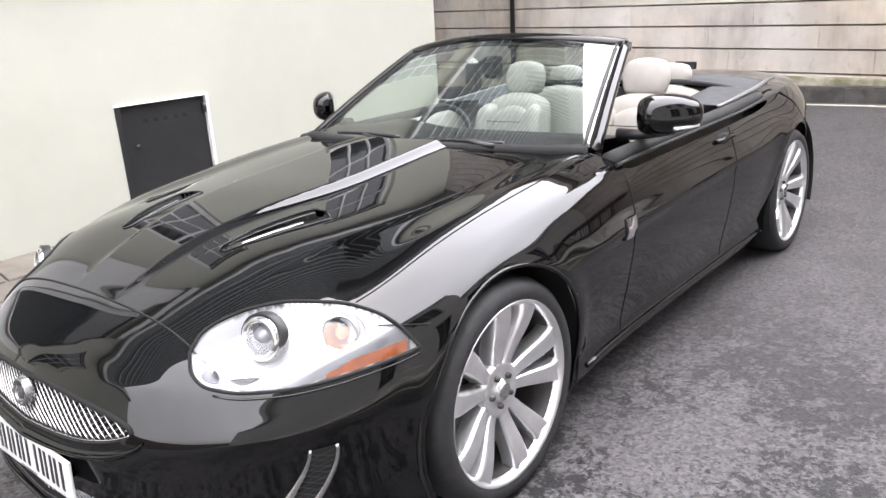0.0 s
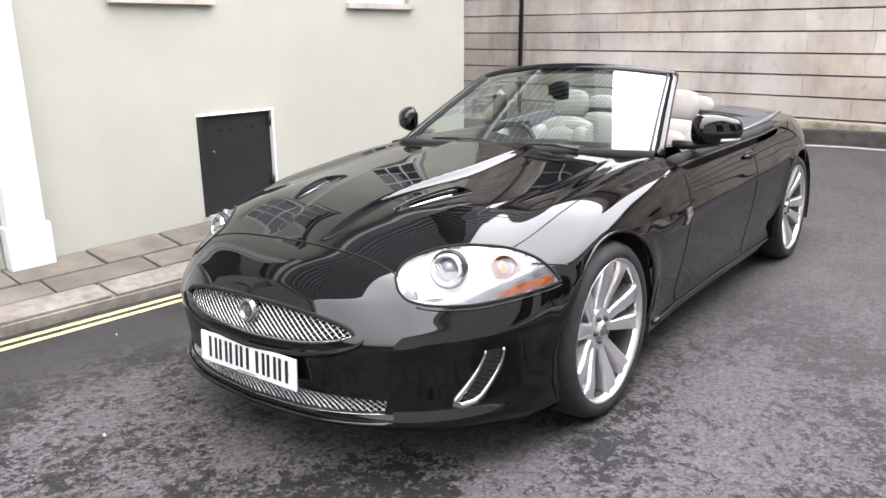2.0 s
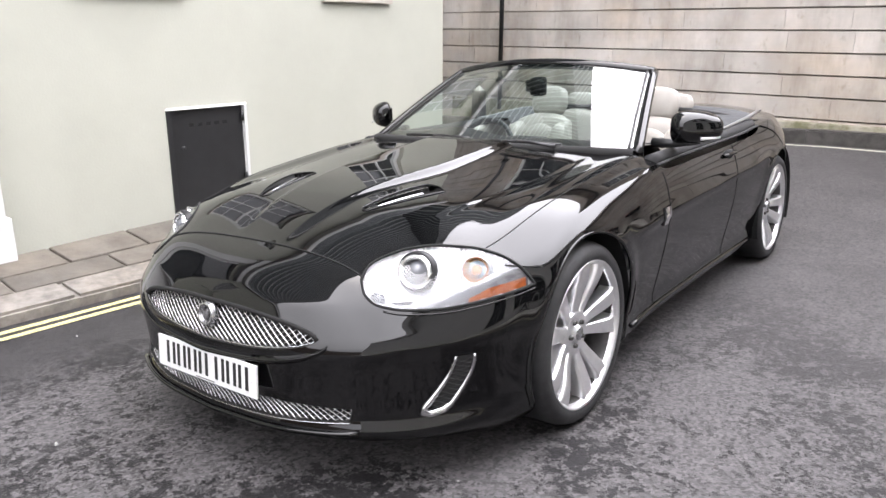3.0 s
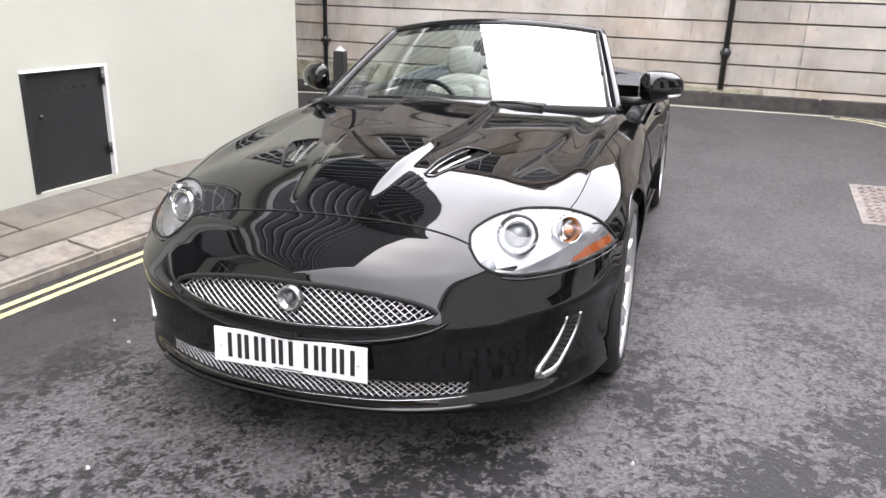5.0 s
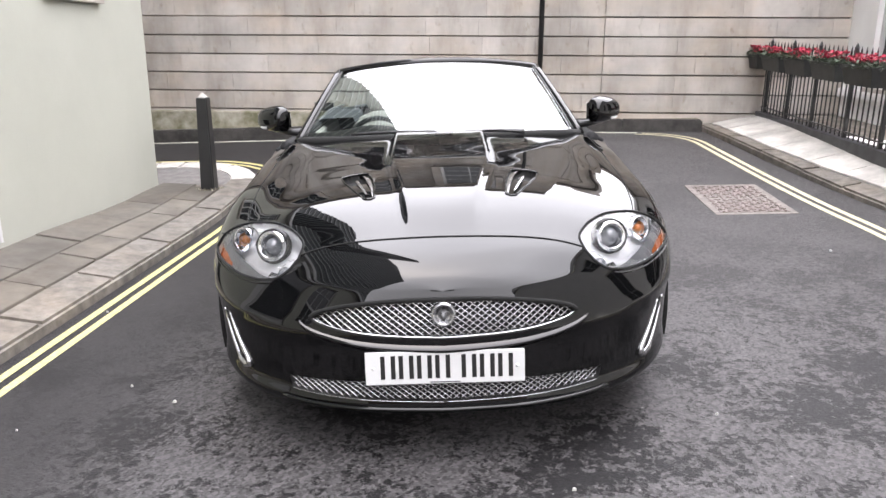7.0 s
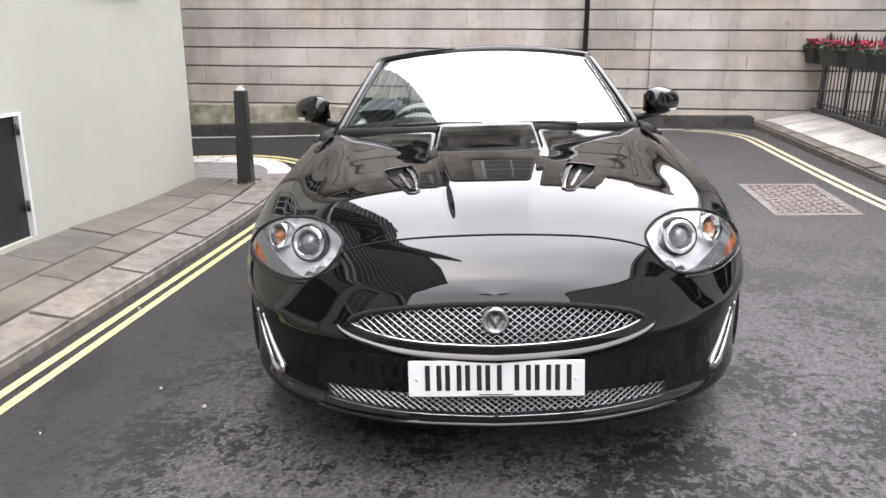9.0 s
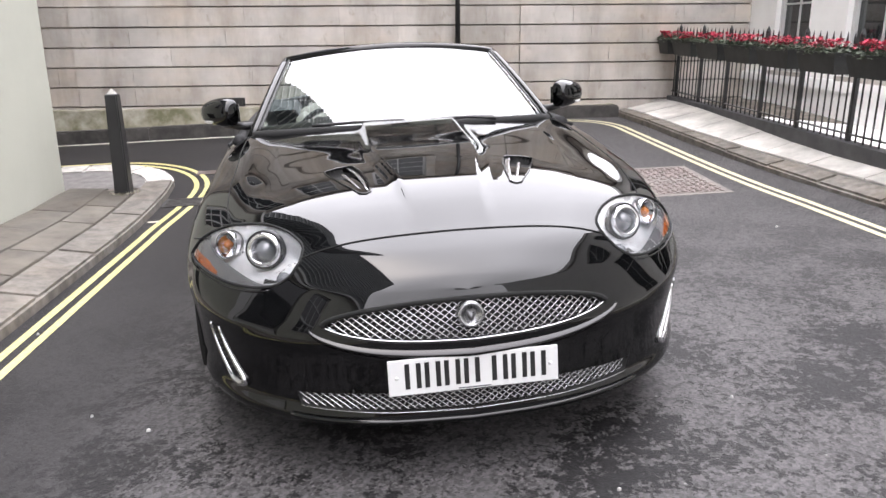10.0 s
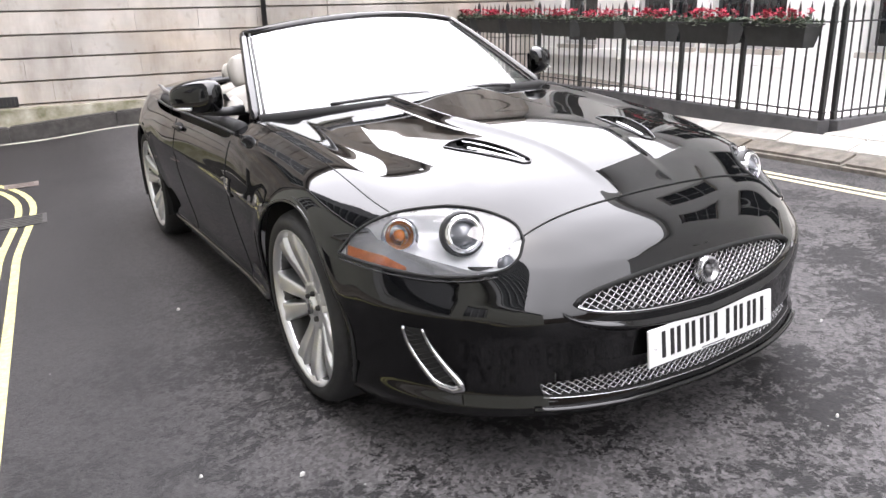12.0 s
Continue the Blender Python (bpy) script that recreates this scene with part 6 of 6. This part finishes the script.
def side_trim(sgn):
    z = np.linspace(0.625, 0.70, 6)
    bm = bmesh.new()
    add_grid(bm, [[side_at(0.715 + o + (k - 0.58) * 0.12, k, sgn, 0.009 - abs(o) * 0.16) for o in (-0.036, -0.014, 0.014, 0.036)] for k in z])
    if sgn < 0:
        bmesh.ops.reverse_faces(bm, faces=bm.faces)
    v = part("wing_vent", bm, CHROME, CAR, "small bright wing vent")
    part("vent_slot", tube([side_at(0.674 + (k - 0.58) * 0.12, k, sgn, 0.001) for k in z], 0.006, 6), VOID, v)
    s = "l" if sgn > 0 else "r"
    h = part("door_handle", tube([side_at(y, 0.812 + 0.006 * math.sin((y - 1.60) / 0.19 * 3.1), sgn, 0.020 * math.sin((y - 1.585) / 0.20 * math.pi) ** 0.5) for y in np.linspace(1.59, 1.78, 10)], 0.011, 8), PAINT, DOORS[s], "black pull handle")
    part("handle_cup", tube([side_at(y, 0.812, sgn, -0.006) for y in np.linspace(1.61, 1.75, 6)], [0.01, 0.02, 0.026, 0.026, 0.02, 0.01], 10), VOID, DOORS[s])
    part("sill_strip", tube([side_at(y, 0.232, sgn, 0.001) for y in np.linspace(0.47, 2.28, 30)], 0.011, 8), PAINT, CAR, "black sill moulding")
    # waist finisher
    pts = [flank(k, 1.0) for k in np.linspace(9.7, 12.4, 30)]
    part("waist_finisher", tube([Vector((p.x * sgn, p.y, p.z + 0.002)) for p in pts], 0.008, 6), SOFT_TRIM, DOORS[s])
    # inner door: cap and lining
    bm = bmesh.new()
    rows = []
    for k in np.linspace(9.75, 12.4, 30):
        p = flank(k, 1.0)
        rows.append([(sgn * x, p.y, p.z + dz) for x, dz in ((p.x - 0.06, 0.0), (p.x - 0.085, -0.006), (p.x - 0.10, -0.03), (p.x - 0.12, -0.14), (p.x - 0.13, -0.5))])
    add_grid(bm, rows)
    bmesh.ops.recalc_face_normals(bm, faces=bm.faces)
    part("door_lining", bm, LEATHER, DOORS[s], "ivory leather door lining")
    part("door_cap", tube([Vector((sgn * (flank(k, 1.0).x - 0.045), flank(k, 1.0).y, flank(k, 1.0).z + 0.008)) for k in np.linspace(9.75, 12.4, 24)], 0.032, 10), SOFT_TRIM, DOORS[s])


side_trim(1)
side_trim(-1)


# ---- cockpit ----
def cockpit():
    part("cabin_floor", box(-0.80, 0.80, 0.55, 2.5, 0.24, 0.30), TRIM, CAR, shade=False)
    bm = bmesh.new()
    rows = []
    for a in np.linspace(-1, 1, 25):
        x = 0.74 * a
        hump = 0.035 * math.exp(-((x + 0.37) / 0.17) ** 2)
        rows.append([(x, 0.62 + 0.15 * a * a, 0.925), (x, 0.85, 0.935 + hump * 0.5), (x, 1.02, 0.925 + hump), (x, 1.10, 0.885 + hump), (x, 1.12, 0.80), (x, 1.06, 0.66), (x, 0.98, 0.45)])
    add_grid(bm, rows)
    bmesh.ops.recalc_face_normals(bm, faces=bm.faces)
    part("dashboard", bm, TRIM, CAR, "dark dashboard")
    part("console", box(-0.11, 0.11, 1.05, 2.05, 0.28, 0.60, bevel=0.04), TRIM, CAR)
    # steering wheel on the car's right
    ring = [(0.185 * math.cos(t), 0, 0.185 * math.sin(t)) for t in np.linspace(0, 2 * math.pi, 37)[:-1]]
    sw = part("steering_wheel", tube(ring, 0.015, 10, closed=True), TRIM, CAR, "dark leather steering wheel")
    sw.matrix_local = pose(-0.37, 1.26, 0.80, 0, 0, 0) @ pose(0, 0, 0, -22, 0, 0)
    for a in (0, 180, 270):
        part("spoke", tube([(0.03 * math.cos(radians(a)), 0.0, 0.03 * math.sin(radians(a))), (0.18 * math.cos(radians(a)), 0, 0.18 * math.sin(radians(a)))], 0.014, 8), TRIM, sw)
    part("boss", revolve([(0.0, -0.012), (0.05, -0.008), (0.06, 0.01), (0.05, 0.03)], 24, "z"), TRIM, sw).matrix_local = pose(0, 0, 0, 90, 0, 0)


def cushion(w, d, h, seg=12, round_=0.6):
    """A soft padded block, its corners rounded, standing on z = 0."""
    bm = bmesh.new()
    bmesh.ops.create_cube(bm, size=2)
    bmesh.ops.subdivide_edges(bm, edges=bm.edges, cuts=seg, use_grid_fill=True)
    for v in bm.verts:
        x, y, z = v.co
        f = lambda a, b, c: a * math.sqrt(max(0.05, 1 - round_ * (b * b / 2 + c * c / 2 - b * b * c * c / 3)))
        v.co = Vector((f(x, y, z) * w / 2, f(y, x, z) * d / 2, f(z, x, y) * h / 2 + h / 2))
    return bm


def seat(x):
    root = new("seat")
    root.parent = CAR
    root.location = (x, 1.55, 0.30)
    tagged(root, "ivory leather front seat with bolsters and headrest")
    part("seat_cushion", cushion(0.46, 0.52, 0.20), LEATHER, root).matrix_local = pose(0, -0.02, 0.03, 8, 0, 0)
    part("backrest", cushion(0.42, 0.15, 0.60), LEATHER, root).matrix_local = pose(0, 0.27, 0.10, -19, 0, 0)
    part("panel", cushion(0.25, 0.06, 0.50), LEATHER, root).matrix_local = pose(0, 0.215, 0.13, -19, 0, 0)
    for s in (-1, 1):
        part("side_bolster", cushion(0.11, 0.18, 0.52), LEATHER, root).matrix_local = pose(s * 0.185, 0.22, 0.12, -19, 0, s * 14)
        part("thigh_bolster", cushion(0.10, 0.46, 0.14), LEATHER, root).matrix_local = pose(s * 0.20, -0.02, 0.14, 6, 0, 0)
    part("headrest", cushion(0.25, 0.12, 0.20, round_=0.75), LEATHER, root).matrix_local = pose(0, 0.475, 0.64, -14, 0, 0)
    for s in (-1, 1):
        part("headrest_post", tube([(s * 0.05, 0.46, 0.58), (s * 0.05, 0.485, 0.68)], 0.006, 6), CHROME, root)
    # stitched seams
    for zz in (0.0, 0.1, 0.2):
        part("seam", tube([(-0.11, 0.19 + zz * 0.34, 0.33 + zz), (0.0, 0.178 + zz * 0.34, 0.33 + zz), (0.11, 0.19 + zz * 0.34, 0.33 + zz)], 0.003, 5), CANVAS, root)


cockpit()
seat(0.355)
seat(-0.375)
for s in (1, -1):
    r = new("rear_seat")
    r.parent = CAR
    r.location = (0.33 * s, 2.28, 0.45)
    tagged(r, "small ivory leather rear seat")
    part("backrest", cushion(0.42, 0.14, 0.45), LEATHER, r).matrix_local = pose(0, 0.0, 0.08, -14, 0, 0)
    part("headrest", cushion(0.22, 0.09, 0.13, round_=0.75), LEATHER, r).matrix_local = pose(0, 0.13, 0.50, -10, 0, 0)


def tonneau():
    """The folded roof's cover behind the seats."""
    bm = bmesh.new()
    rows = []
    for y in np.linspace(2.34, 2.80, 9):
        f = (y - 2.34) / 0.46
        rows.append([(0.72 * a, y + 0.05 * (1 - a * a), 1.005 - 0.045 * a**4 - 0.03 * f - 0.03 * (1 - smooth(0, 0.25, f))) for a in np.linspace(-1, 1, 31)])
    add_grid(bm, rows)
    t = part("hood_cover", bm, CANVAS, CAR, "dark cover over the folded roof")
    pts = [(0.74 * a, 2.34 + 0.05 * (1 - a * a), 0.985 - 0.045 * a**4) for a in np.linspace(-1, 1, 25)]
    part("front_edge", tube(pts, 0.014, 8), TRIM, t)
    for s in (1, -1):
        rail = [(s * (0.80 - 0.05 * smooth(2.3, 2.8, y)), y, 0.928 + 0.03 * smooth(1.8, 2.6, y)) for y in np.linspace(1.84, 2.8, 16)]
        part("side_rail", tube(rail, [0.006 + 0.006 * math.sin(i / 15 * math.pi) for i in range(16)], 8), SATIN, t, "pale satin side finisher")
        bm = bmesh.new()
        add_grid(bm, [[(s * x, y, 0.93 + 0.035 * smooth(1.8, 2.6, y) + 0.03 * (0.80 - x) - 0.05 * (x < 0.56)) for x in (0.80, 0.74, 0.66, 0.58, 0.555)] for y in np.linspace(1.86, 2.46, 9)])
        bmesh.ops.recalc_face_normals(bm, faces=bm.faces)
        part("side_flap", bm, CANVAS, t, "grey cloth flap beside the rear seats")


tonneau()
part("rear_bulkhead", box(-0.78, 0.78, 2.38, 2.44, 0.3, 0.95), SOFT_TRIM, CAR, shade=False)
